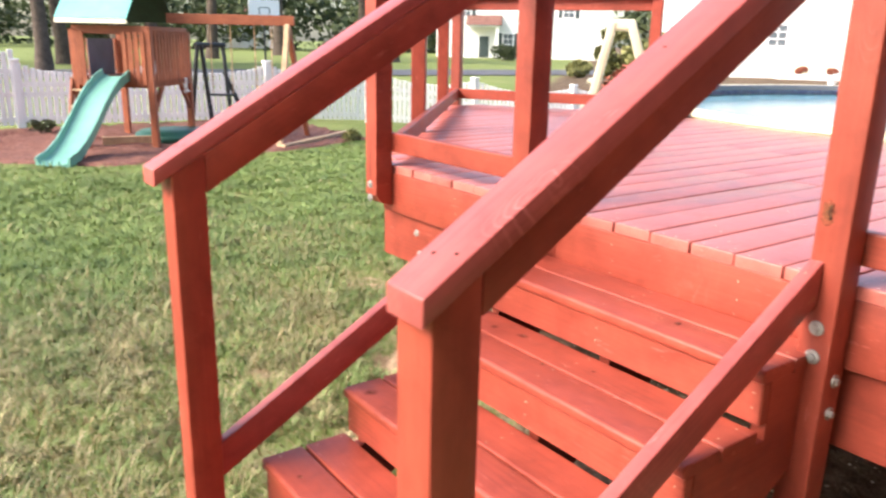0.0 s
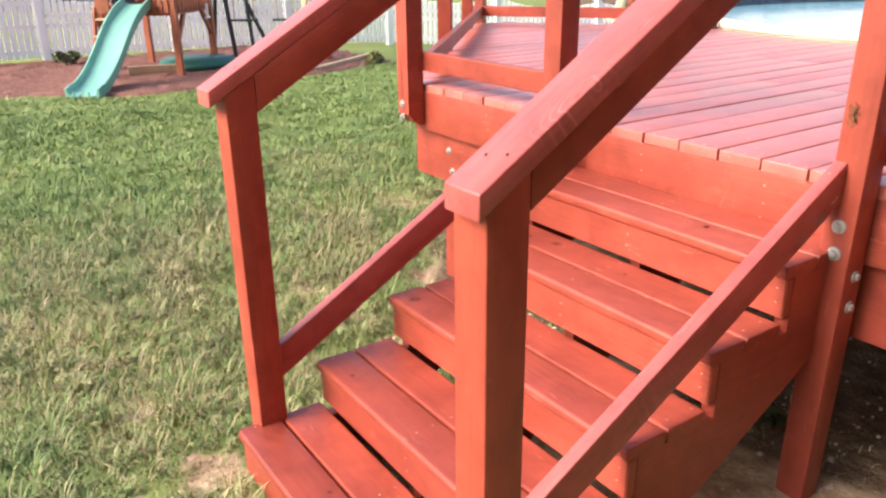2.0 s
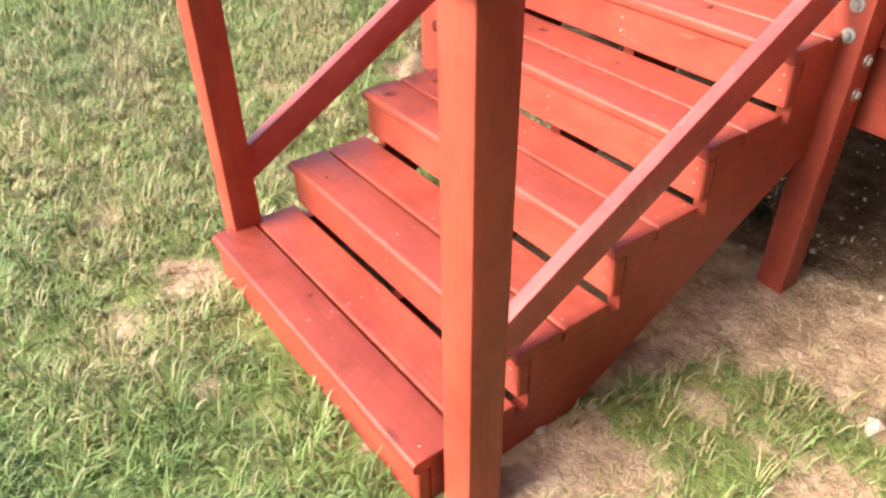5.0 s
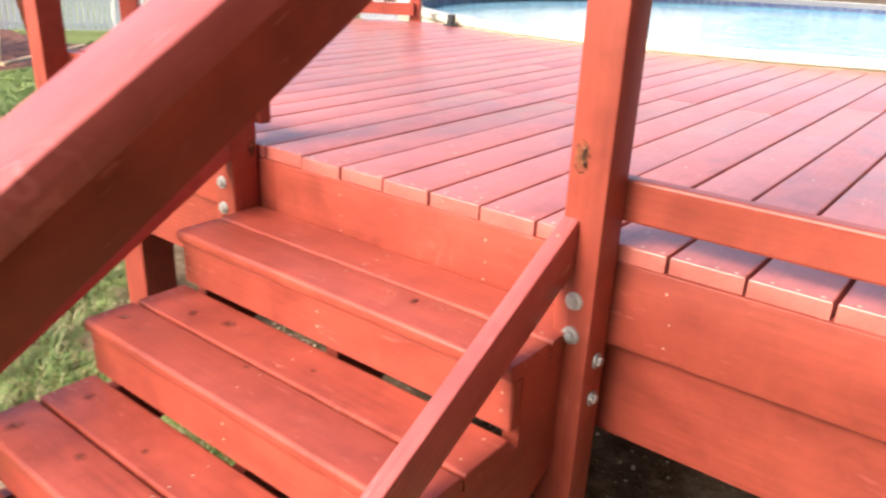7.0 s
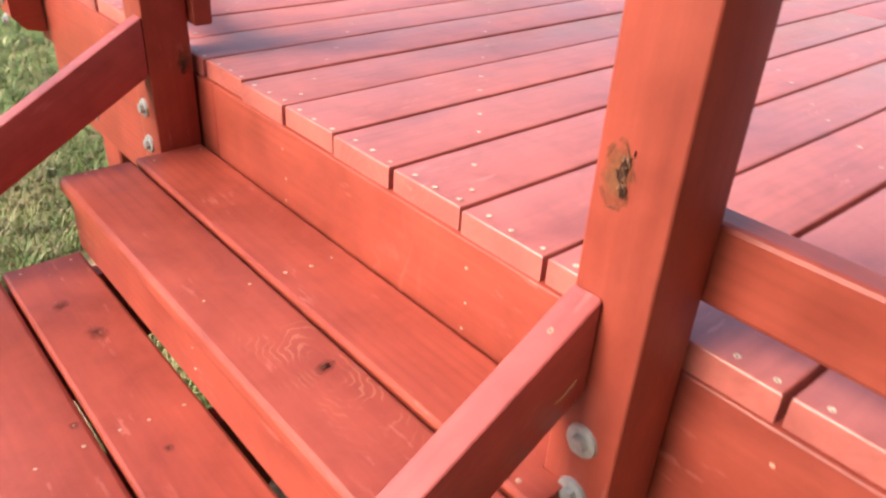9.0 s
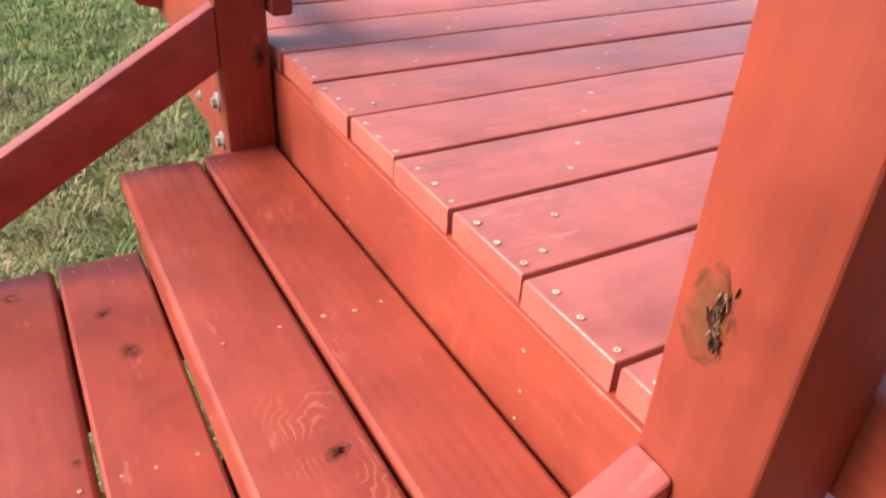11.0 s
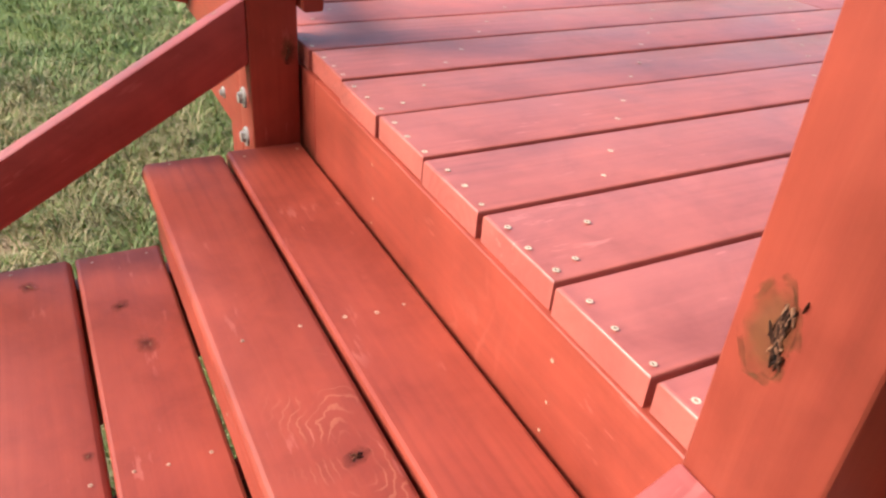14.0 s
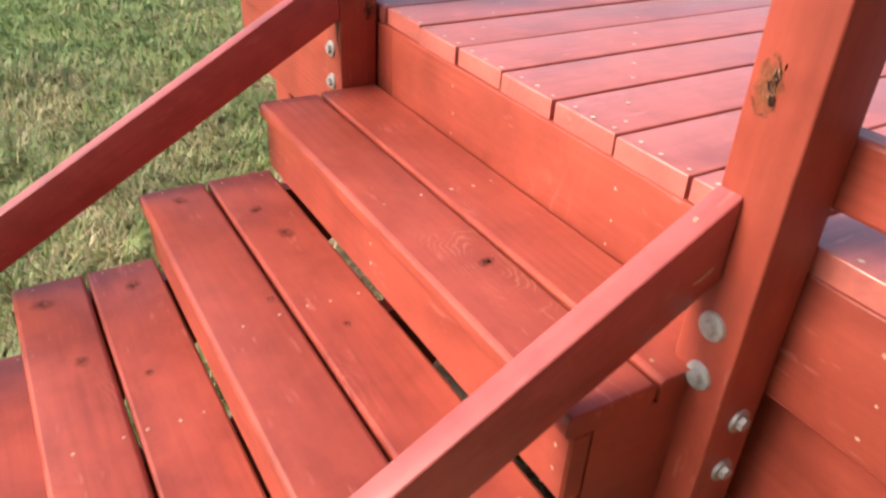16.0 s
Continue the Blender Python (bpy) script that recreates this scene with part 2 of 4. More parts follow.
ROOF = speckled("brown_shingles", plain_range((0.20, 0.10, 0.08), 0.3), 2, 0.85, 0.3, 20)
BARK = speckled("bark", [(0.3, (0.035, 0.025, 0.02)), (0.7, (0.13, 0.10, 0.08))], 4, 0.9, 0.8, 30)
STONE = speckled("pale_pebbles", [(0.3, (0.28, 0.22, 0.16)), (0.7, (0.55, 0.48, 0.4))], 25, 0.85, 0.3)
GLASS_DARK = speckled("window_glass", plain_range((0.14, 0.16, 0.18), 0.2), 2, 0.12, 0, None, 0, 0.6)
SHUTTER = speckled("dark_shutters", plain_range((0.06, 0.08, 0.08), 0.2), 5, 0.6, 0.1)
# for the added, unseen wall that blocks the sky
SHADE_WALL = speckled("dark_shade_wall", [(0.3, (0.07, 0.035, 0.028)), (0.7, (0.14, 0.07, 0.052))], 3, 0.9, 0.3, 30)
LINER = speckled("pool_liner", [(0.35, (0.10, 0.46, 0.72)), (0.65, (0.30, 0.68, 0.84))], 1.5, 0.4, 0.02, 7)
TILE_BAND = speckled("blue_liner_border", [(0.4, (0.25, 0.25, 0.55)), (0.6, (0.62, 0.62, 0.84))], 14, 0.4, 0.02, 40)
COPING_DARK = speckled("grey_coping", plain_range((0.17, 0.17, 0.19), 0.1), 5, 0.5, 0.05)


def leafy(name, dark, light, rough=0.7, trans=0.25):
    m, n, l, b = material(name, rough, 0, 0.3)
    g, tc = n.new("ShaderNodeNewGeometry"), n.new("ShaderNodeTexCoord")
    patch = noise_tex(n, l, tc.outputs["Object"], 0.9, 4)
    r = ramp(n, [(0.15, dark), (0.85, light)])
    l.new(math_node(n, l, "ADD", math_node(n, l, "MULTIPLY", g.outputs["Random Per Island"], 0.6), math_node(n, l, "MULTIPLY", patch.outputs[0], 0.4)), r.inputs[0])
    l.new(r.outputs[0], b.inputs["Base Color"])
    b.inputs["Subsurface Weight"].default_value = 0.0
    return m


LEAF = leafy("leaves", (0.022, 0.034, 0.014), (0.085, 0.105, 0.042))
SHRUB = leafy("shrub_leaves", (0.08, 0.09, 0.03), (0.30, 0.29, 0.11))
FLOWER = leafy("flower_leaves", (0.12, 0.06, 0.03), (0.45, 0.12, 0.08))

# lawn blades: green and straw by patches
GRASS, n, l, b = material("grass_blades", 0.55, 0, 0.35)
g, tc = n.new("ShaderNodeNewGeometry"), n.new("ShaderNodeTexCoord")
patch = noise_tex(n, l, tc.outputs["Object"], 1.7, 5, 0.62)
green = ramp(n, [(0, (0.10, 0.165, 0.042)), (0.5, (0.14, 0.215, 0.058)), (1, (0.205, 0.275, 0.095))])
l.new(g.outputs["Random Per Island"], green.inputs[0])
straw = ramp(n, [(0, (0.22, 0.19, 0.085)), (0.7, (0.34, 0.295, 0.15)), (1, (0.46, 0.40, 0.24))])
l.new(g.outputs["Random Per Island"], straw.inputs[0])
at = n.new("ShaderNodeAttribute")
at.attribute_name = "dry"
pr = ramp(n, [(0.36, (0.80, 0.82, 0.82)), (0.52, (1, 1, 1)), (0.66, (1.16, 1.10, 1.05))])
l.new(patch.outputs[0], pr.inputs[0])
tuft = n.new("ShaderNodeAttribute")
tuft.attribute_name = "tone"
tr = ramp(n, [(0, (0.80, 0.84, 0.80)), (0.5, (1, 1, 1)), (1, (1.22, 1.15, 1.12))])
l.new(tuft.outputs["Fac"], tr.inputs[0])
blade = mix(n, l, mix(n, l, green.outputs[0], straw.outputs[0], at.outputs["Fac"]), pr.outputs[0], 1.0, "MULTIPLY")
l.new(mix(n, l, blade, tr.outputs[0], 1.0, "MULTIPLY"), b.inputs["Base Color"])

# the ground: soil, thatch and turf
GROUND, n, l, b = material("lawn_ground", 0.95, 0, 0.15)
tc, at = n.new("ShaderNodeTexCoord"), n.new("ShaderNodeAttribute")
at.attribute_name = "soil"
big = noise_tex(n, l, tc.outputs["Object"], 0.55, 6, 0.65)
fine = noise_tex(n, l, tc.outputs["Object"], 26, 5, 0.7)
turf = ramp(n, [(0.3, (0.12, 0.165, 0.045)), (0.5, (0.18, 0.22, 0.07)), (0.7, (0.28, 0.26, 0.125))])
l.new(math_node(n, l, "ADD", math_node(n, l, "MULTIPLY", big.outputs[0], 0.5), math_node(n, l, "MULTIPLY", fine.outputs[0], 0.5)), turf.inputs[0])
earth = ramp(n, [(0.3, (0.17, 0.11, 0.065)), (0.5, (0.38, 0.27, 0.175)), (0.68, (0.60, 0.46, 0.31))])
clod = noise_tex(n, l, tc.outputs["Object"], 9, 8, 0.7)
l.new(clod.outputs[0], earth.inputs[0])
edge = math_node(n, l, "ADD", at.outputs["Fac"], math_node(n, l, "MULTIPLY", math_node(n, l, "SUBTRACT", clod.outputs[0], 0.5), 0.9))
# soil under the deck is darker brown, with the deck's shade painted in
shaded_soil_at = n.new("ShaderNodeAttribute")
shaded_soil_at.attribute_name = "shaded_soil"
shaded_soil = ramp(n, [(0.3, (0.055, 0.036, 0.022)), (0.5, (0.13, 0.088, 0.055)), (0.72, (0.26, 0.19, 0.13))])
l.new(clod.outputs[0], shaded_soil.inputs[0])
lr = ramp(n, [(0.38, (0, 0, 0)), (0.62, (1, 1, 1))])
l.new(math_node(n, l, "ADD", shaded_soil_at.outputs["Fac"], math_node(n, l, "MULTIPLY", math_node(n, l, "SUBTRACT", clod.outputs[0], 0.5), 0.9)), lr.inputs[0])
soils = mix(n, l, earth.outputs[0], shaded_soil.outputs[0], lr.outputs[0])
er = ramp(n, [(0.4, (0, 0, 0)), (0.6, (1, 1, 1))])
l.new(edge, er.inputs[0])
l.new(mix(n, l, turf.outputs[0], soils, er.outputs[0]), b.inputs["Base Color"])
bump(n, l, b, fine.outputs[0], 0.8, 0.03)

# pool water
WATER, n, l, b = material("pool_water", 0.05, 0, 0.3)
b.inputs["Base Color"].default_value = (0.42, 0.80, 0.95, 1)
b.inputs["Transmission Weight"].default_value, b.inputs["IOR"].default_value = 0.45, 1.33
tc = n.new("ShaderNodeTexCoord")
rip = noise_tex(n, l, tc.outputs["Object"], 5, 3, 0.5, 0.6)
bump(n, l, b, rip.outputs[0], 0.3, 0.04)

# ---- building helpers ----
WORLD = {}                                   # the pose of each thing and part


def thing(name, at, label, category, group="", kind=""):
    ob = new(name)
    WORLD[ob] = Matrix.Translation(at)
    ob.matrix_basis = WORLD[ob]
    ob.empty_display_size = 0.1
    return tagged(ob, label, category, group, kind)


def link_mesh(name, mesh, parent, m, label=""):
    ob = new(name, mesh)
    WORLD[ob] = m
    if parent:
        ob.parent = parent
        ob.matrix_basis = WORLD[parent].inverted() @ m
    else:
        ob.matrix_basis = m
    return tagged(ob, label)


def mesh_of(bm, mat, name="mesh", smooth=False):
    me = bpy.data.meshes.new(name)
    bm.to_mesh(me)
    bm.free()
    me.materials.append(mat)
    if smooth:
        me.shade_smooth()
    return me


def part(name, bm, mat, parent, label="", m=None, smooth=False):
    return link_mesh(name, mesh_of(bm, mat, name, smooth), parent, m or Matrix.Identity(4), label)


BOXES = {}


def box_mesh(size, mat, edge=0.004, seg=1):
    key = (tuple(round(v, 4) for v in size), mat.name, edge, seg)
    if key not in BOXES:
        bm = bmesh.new()
        bmesh.ops.create_cube(bm, size=1, matrix=Matrix.Diagonal((*size, 1)))
        if edge:
            long_edges = [e for e in bm.edges if abs(e.verts[0].co.x - e.verts[1].co.x) > 1e-4]
            bmesh.ops.bevel(bm, geom=long_edges if seg > 1 else bm.edges[:], offset=edge, segments=seg, affect="EDGES", profile=0.5)
            if seg > 1:
                ends = [e for e in bm.edges if abs(e.verts[0].co.x - e.verts[1].co.x) < 1e-4 and e.calc_face_angle(0) > 1.2]
                bmesh.ops.bevel(bm, geom=ends, offset=0.002, segments=1, affect="EDGES")
        BOXES[key] = mesh_of(bm, mat, "board", seg > 1)
        if seg > 1:
            BOXES[key].set_sharp_from_angle(angle=radians(20))
    return BOXES[key]


def box(name, parent, lo, hi, mat, axis="x", edge=0.004, seg=1, label=""):
    """A board between two corners; its grain runs along the named axis."""
    c = (Vector(lo) + Vector(hi)) / 2
    sx, sy, sz = (abs(b - a) for a, b in zip(lo, hi))
    if axis == "x":
        size, rot = (sx, sy, sz), Matrix.Identity(4)
    elif axis == "y":
        size, rot = (sy, sx, sz), Matrix.Rotation(radians(90), 4, "Z")
    else:
        size, rot = (sz, sy, sx), Matrix.Rotation(radians(-90), 4, "Y")
    return link_mesh(name, box_mesh(size, mat, edge, seg), parent, Matrix.Translation(c) @ rot, label)


def beam(name, parent, a, b, w, h, mat, edge=0.004, up=(0, 0, 1), seg=1, label=""):
    """A straight member from a to b, w wide and h deep."""
    a, b = Vector(a), Vector(b)
    x = (b - a).normalized()
    y = Vector(up).cross(x).normalized()
    z = x.cross(y)
    m = Matrix((x, y, z)).transposed().to_4x4()
    m.translation = (a + b) / 2
    return link_mesh(name, box_mesh(((b - a).length, w, h), mat, edge, seg), parent, m, label)


def tube(name, parent, a, b, r, mat, r2=None, sides=12, label=""):
    a, b = Vector(a), Vector(b)
    bm = bmesh.new()
    bmesh.ops.create_cone(bm, cap_ends=True, segments=sides, radius1=r, radius2=r if r2 is None else r2, depth=(b - a).length)
    me = mesh_of(bm, mat, name, True)
    me.set_sharp_from_angle(angle=radians(50))
    m = (b - a).to_track_quat("Z", "Y").to_matrix().to_4x4()
    m.translation = (a + b) / 2
    return link_mesh(name, me, parent, m, label)


def prism(outline, y0, y1):
    """A plate: an outline in x and z, from y0 to y1."""
    bm = bmesh.new()
    va = [bm.verts.new((x, y0, z)) for x, z in outline]
    vb = [bm.verts.new((x, y1, z)) for x, z in outline]
    bm.faces.new(va)
    bm.faces.new(vb[::-1])
    for i in range(len(va)):
        j = (i + 1) % len(va)
        bm.faces.new((va[j], va[i], vb[i], vb[j]))
    bmesh.ops.recalc_face_normals(bm, faces=bm.faces[:])
    return bm


def soup(name, verts, faces, mat, parent=None, label="", m=None):
    me = bpy.data.meshes.new(name)
    me.from_pydata(verts, [], faces)
    me.materials.append(mat)
    return link_mesh(name, me, parent, m or Matrix.Identity(4), label)


def smooth01(a, b, v):
    t = np.clip((v - a) / (b - a), 0, 1)
    return t * t * (3 - 2 * t)


# ---- ground ----
G = -0.08                                    # lawn level by the stairs


def lumps(x, y, k, seed):
    """Cheap smooth noise for arrays."""
    r = np.random.RandomState(seed)
    out = 0
    for i in range(5):
        a, f, p = r.uniform(0, 6.28), k * r.uniform(0.6, 2.4), r.uniform(0, 6.28)
        out = out + np.sin((x * np.cos(a) + y * np.sin(a)) * f + p)
    return out / 5


def soil_at(x, y):
    """How bare the ground is, 0 to 1."""
    w = 0.10 * lumps(x, y, 9, 3) + 0.06 * lumps(x, y, 23, 4)
    edge = np.where(y > 0.88, 1.22 + 3.2 * (1.02 - y), 1.67 + 0.55 * (0.88 - y))
    right = smooth01(-0.14, 0.14, x - edge + 1.3 * w) * smooth01(1.35, 1.05, y) * (1 - 0.75 * smooth01(0.35, 0.7, lumps(x, y, 10, 31)) * smooth01(2.1, 1.9, x))
    under = smooth01(2.0, 2.25, x + w)* smooth01(3.6, 3.0, y - np.maximum(0, x - 2.2) + w)
    foot = smooth01(0.30, 0.08, np.hypot((x - 1.0) * 0.8, (y - 0.93) * 1.9) + w)
    foot2 = 0.8 * smooth01(0.15, 0.03, np.hypot(x - 0.66, y - 2.12) + w)
    foot3 = smooth01(0.34, 0.12, np.hypot(x - 2.2, y - 2.95) + w)
    bald = 0.45 * smooth01(0.25, 0.7, lumps(x, y, 6.0, 8) + 0.4 * lumps(x, y, 15, 9)) * smooth01(2.2, 0.9, np.hypot(x - 0.5, y - 2.2))
    front = smooth01(1.0, 0.8, y) * smooth01(0.3, 0.6, x) * np.clip(0.5 + 0.55 * lumps(x, y, 8, 33), 0.2, 0.85)
    for bx, by, br in ((0.35, 2.01, 0.10), (1.475, 3.26, 0.12), (2.57, 4.19, 0.2), (0.50, 2.63, 0.09), (0.06, 2.12, 0.08), (0.48, 1.62, 0.06)):
        bald = np.maximum(bald, 0.55 * smooth01(1.5 * br, 0.4 * br, np.hypot(x - bx, y - by) + 0.6 * w))
    side = 0.75 * smooth01(0.26, 0.10, np.hypot((x - 1.62) * 0.6, y - 2.42) + 1.2 * w)
    stairs = 0.8 * ((x > 0.75) & (x < 2.2) & (y > 1.0) & (y < 2.0))
    return np.clip(np.maximum.reduce([right, under, foot, foot2, foot3, bald, front, side, stairs * np.ones_like(x)]), 0, 1)


def height_at(x, y):
    near = smooth01(14, 5, np.hypot(x - 1, y - 2))
    h = G + near * (0.012 * lumps(x, y, 3, 1) + 0.006 * lumps(x, y, 11, 2)) + 0.012 * soil_at(x, y) * lumps(x, y, 17, 5)
    dip = smooth01(6, 13, x) * smooth01(4, 10, y) * smooth01(29, 18, np.hypot(x, y))
    return h - 0.45 * dip - 0.06 * smooth01(2.2, 3.0, x) * smooth01(4, 3, y) * near


def axis(lo, hi, step, far):
    core = np.arange(lo, hi + 1e-6, step)
    out = np.geomspace(step, far, 38)
    return np.concatenate([lo - np.cumsum(out)[::-1], core, hi + np.cumsum(out)])


gx, gy = axis(-1.5, 6.5, 0.05, 90), axis(-2.5, 9.0, 0.05, 90)
X, Y = np.meshgrid(gx, gy, indexing="ij")
Z = height_at(X, Y)
nx, ny = X.shape
idx = np.arange(nx * ny).reshape(nx, ny)
quads = np.stack([idx[:-1, :-1], idx[1:, :-1], idx[1:, 1:], idx[:-1, 1:]], -1).reshape(-1, 4)
me = bpy.data.meshes.new("ground")
me.from_pydata(np.stack([X, Y, Z], -1).reshape(-1, 3), [], quads.tolist())
me.materials.append(GROUND)
me.shade_smooth()
me.attributes.new("soil", "FLOAT", "POINT").data.foreach_set("value", soil_at(X, Y).reshape(-1).astype(np.float32))
# mask of the painted under-deck shade, following the deck's outline
me.attributes.new("shaded_soil", "FLOAT", "POINT").data.foreach_set("value", (smooth01(2.02, 2.32, X + 0.16 * lumps(X, Y, 6, 71)) * smooth01(3.6, 3.0, Y - np.maximum(0, X - 2.2))).reshape(-1).astype(np.float32))
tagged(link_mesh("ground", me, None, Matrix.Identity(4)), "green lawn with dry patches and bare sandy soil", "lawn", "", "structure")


def blades(name, n_blades, x0, x1, y0, y1, length, width, seed, keep, label):
    """Grass in small tufts; the blades of a tuft lean outwards and share its length and colour."""
    r = np.random.RandomState(seed)
    tufts = n_blades // 14
    cx, cy = r.uniform(x0, x1, tufts), r.uniform(y0, y1, tufts)
    tall, lay = np.exp(r.normal(0, 0.28, tufts)), r.uniform(0, 2 * np.pi, tufts)
    shade, spread = r.uniform(0, 1, tufts), r.uniform(0.010, 0.026, tufts) * (width / 0.0046) ** 2
    t = r.randint(0, tufts, n_blades)
    ox, oy = r.normal(0, 1, n_blades), r.normal(0, 1, n_blades)
    x, y = cx[t] + ox * spread[t], cy[t] + oy * spread[t]
    soil = soil_at(x, y)
    ok = (r.uniform(0, 1, n_blades) < keep(x, y)) & (r.uniform(0, 1, n_blades) > soil * 0.97)
    patchy = 0.25 + 0.75 * smooth01(4.5, 2.0, np.hypot(x - 0.6, y - 1.8))
    ok &= r.uniform(0, 1, n_blades) < 1.0 - patchy * (0.20 - 0.4 * lumps(x, y, 27, seed + 1) - 0.3 * lumps(x, y, 9, seed + 5))
    thin = smooth01(1.0, 0.8, y) * smooth01(0.3, 0.6, x)
    ok &= r.uniform(0, 1, n_blades) > 0.15 * thin
    x, y, t, ox, oy, soil = x[ok], y[ok], t[ok], ox[ok], oy[ok], np.maximum(soil, 0.4 * thin)[ok]
    k = len(x)
    z = height_at(x, y) - 0.004
    a = np.arctan2(oy + 0.9 * np.sin(lay[t]), ox + 0.9 * np.cos(lay[t])) + r.normal(0, 0.45, k)
    L = length * tall[t] * r.uniform(0.55, 1.3, k) * (1 + 0.25 * lumps(x, y, 5, seed + 6)) * (1 - 0.5 * soil)
    lean = np.clip(0.55 + 0.42 * np.hypot(ox, oy) + r.normal(0, 0.22, k), 0.25, 1.75)
    W = width * r.uniform(0.6, 1.3, k)
    dx, dy = np.cos(a), np.sin(a)
    px, py = -dy * W / 2, dx * W / 2
    base = np.stack([x, y, z], -1)
    mid = base + np.stack([dx * L * 0.5 * np.sin(lean * 0.6), dy * L * 0.5 * np.sin(lean * 0.6), L * 0.5 * np.cos(lean * 0.6)], -1)
    tip = mid + np.stack([dx * L * 0.5 * np.sin(lean * 1.4), dy * L * 0.5 * np.sin(lean * 1.4), L * 0.5 * np.cos(lean * 1.4)], -1)
    side = np.stack([px, py, np.zeros(k)], -1)
    v = np.stack([base - side, base + side, mid - side * 0.8, mid + side * 0.8, tip], 1).reshape(-1, 3)
    o = np.arange(k)[:, None] * 5
    tri = np.concatenate([o + [0, 1, 3], o + [0, 3, 2], o + [2, 3, 4]], 1).reshape(-1, 3)
    me = bpy.data.meshes.new(name)
    me.vertices.add(len(v))
    me.vertices.foreach_set("co", v.reshape(-1).astype(np.float32))
    me.loops.add(tri.size)
    me.loops.foreach_set("vertex_index", tri.reshape(-1).astype(np.int32))
    me.polygons.add(len(tri))
    me.polygons.foreach_set("loop_start", np.arange(0, tri.size, 3, dtype=np.int32))
    me.update()
    me.validate()
    dry = np.clip(0.27 + 0.55 * lumps(x, y, 2.2, 21) + 0.3 * lumps(x, y, 6, 22) + 0.7 * soil, 0, 1)
    dry *= smooth01(7.5, 3.0, np.hypot(x - 0.6, y - 2.0)) * 0.75 + 0.25
    dry = np.maximum(dry, 0.85 * smooth01(2.5, 0.8, np.hypot((x - 1.3) * 0.9, y - 3.5)) * (0.75 + 0.5 * lumps(x, y, 5, 61)))
    dry = (0.55 * r.uniform(0, 1, k) + 0.45 * shade[t] < dry * 0.75 + 0.06).astype(np.float32)
    # tufts differ less past y = 2.5 and turn paler from 5 to 8.5
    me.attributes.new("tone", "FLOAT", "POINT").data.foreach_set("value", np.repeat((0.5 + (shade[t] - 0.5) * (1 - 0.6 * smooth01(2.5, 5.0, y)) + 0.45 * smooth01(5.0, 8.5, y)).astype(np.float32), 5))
    me.attributes.new("dry", "FLOAT", "POINT").data.foreach_set("value", np.repeat(dry, 5))
    me.materials.append(GRASS)
    tagged(link_mesh(name, me, None, Matrix.Identity(4)), label, "grass", "", "stuff")


def off_stairs(x, y):
    return ~((x > 0.69) & (x < 2.2) & (y > 0.985) & (y < 2.05))


def lawn(x, y):
    return (y < 8.9 + 0.25 * np.sin(x)) & ~((x > 2.1) & (y < x + 1.2)) & off_stairs(x, y)


def from_stairs(x, y):
    return np.hypot(x - 0.6, y - 1.8)


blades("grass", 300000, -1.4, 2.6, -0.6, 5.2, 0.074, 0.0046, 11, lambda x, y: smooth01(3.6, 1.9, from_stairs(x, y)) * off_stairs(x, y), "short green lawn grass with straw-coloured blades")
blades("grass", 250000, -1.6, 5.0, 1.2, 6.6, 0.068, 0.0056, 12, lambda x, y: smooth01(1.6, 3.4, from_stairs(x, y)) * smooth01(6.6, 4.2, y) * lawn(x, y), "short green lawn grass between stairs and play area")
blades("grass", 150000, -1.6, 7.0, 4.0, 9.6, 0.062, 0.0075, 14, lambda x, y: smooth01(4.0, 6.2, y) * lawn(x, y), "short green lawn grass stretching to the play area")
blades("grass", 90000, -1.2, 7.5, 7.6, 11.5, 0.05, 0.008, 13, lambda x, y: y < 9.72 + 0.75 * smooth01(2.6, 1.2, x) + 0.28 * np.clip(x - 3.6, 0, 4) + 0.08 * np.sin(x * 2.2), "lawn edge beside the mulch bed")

# ---- pool deck ----
DT, DB = 0.889, 0.8535                         # top and underside of the decking
PITCH, BW = 0.1497, 0.1420
POOL, PR = Vector((9.5, 2.6)), 4.15           # the pool's centre and radius
C1, C2, C3 = (2.10, 3.18), (4.605, 6.04), (5.66, 4.34)   # the deck's slanting corners
deck = thing("pool_deck", (2.1, 1.5, G), "raised pool deck of red-stained wooden boards", "deck")


def deck_span(y):
    """Where a row of decking begins and ends in x."""
    x0 = 2.1015 if y <= C1[1] else C1[0] + (y - C1[1]) * (C2[0] - C1[0]) / (C2[1] - C1[1])
    if y > C3[1]:
        x1 = C3[0] + (y - C3[1]) / (C2[1] - C3[1]) * (C2[0] - C3[0])
    else:
        d = PR ** 2 - (y - POOL.y) ** 2
        x1 = POOL.x - math.sqrt(d) - 0.03 if d > 0 else 7.0
        x1 = min(x1, 6.3)
    return x0, x1


def rounded_plank(length):
    key = (length, "deck_plank")
    if key not in BOXES:
        bm = bmesh.new()
        bmesh.ops.create_cube(bm, size=1, matrix=Matrix.Diagonal((length, BW, DT - DB, 1)))
        top = [e for e in bm.edges if all(v.co.z > 0 for v in e.verts)]
        bmesh.ops.bevel(bm, geom=top, offset=0.0045, segments=3, affect="EDGES", profile=0.5)
        BOXES[key] = mesh_of(bm, DECK_RED, "board", True)
        BOXES[key].set_sharp_from_angle(angle=radians(32))
    return BOXES[key]


screw_at = []                                # (x, y, z, axis) of screw heads
JOIST_STEP = 0.432                           # the joists run slantwise under the boards


def joist_x(k, y):
    return 2.17 + 0.98 * (y - 1.342) + JOIST_STEP * k


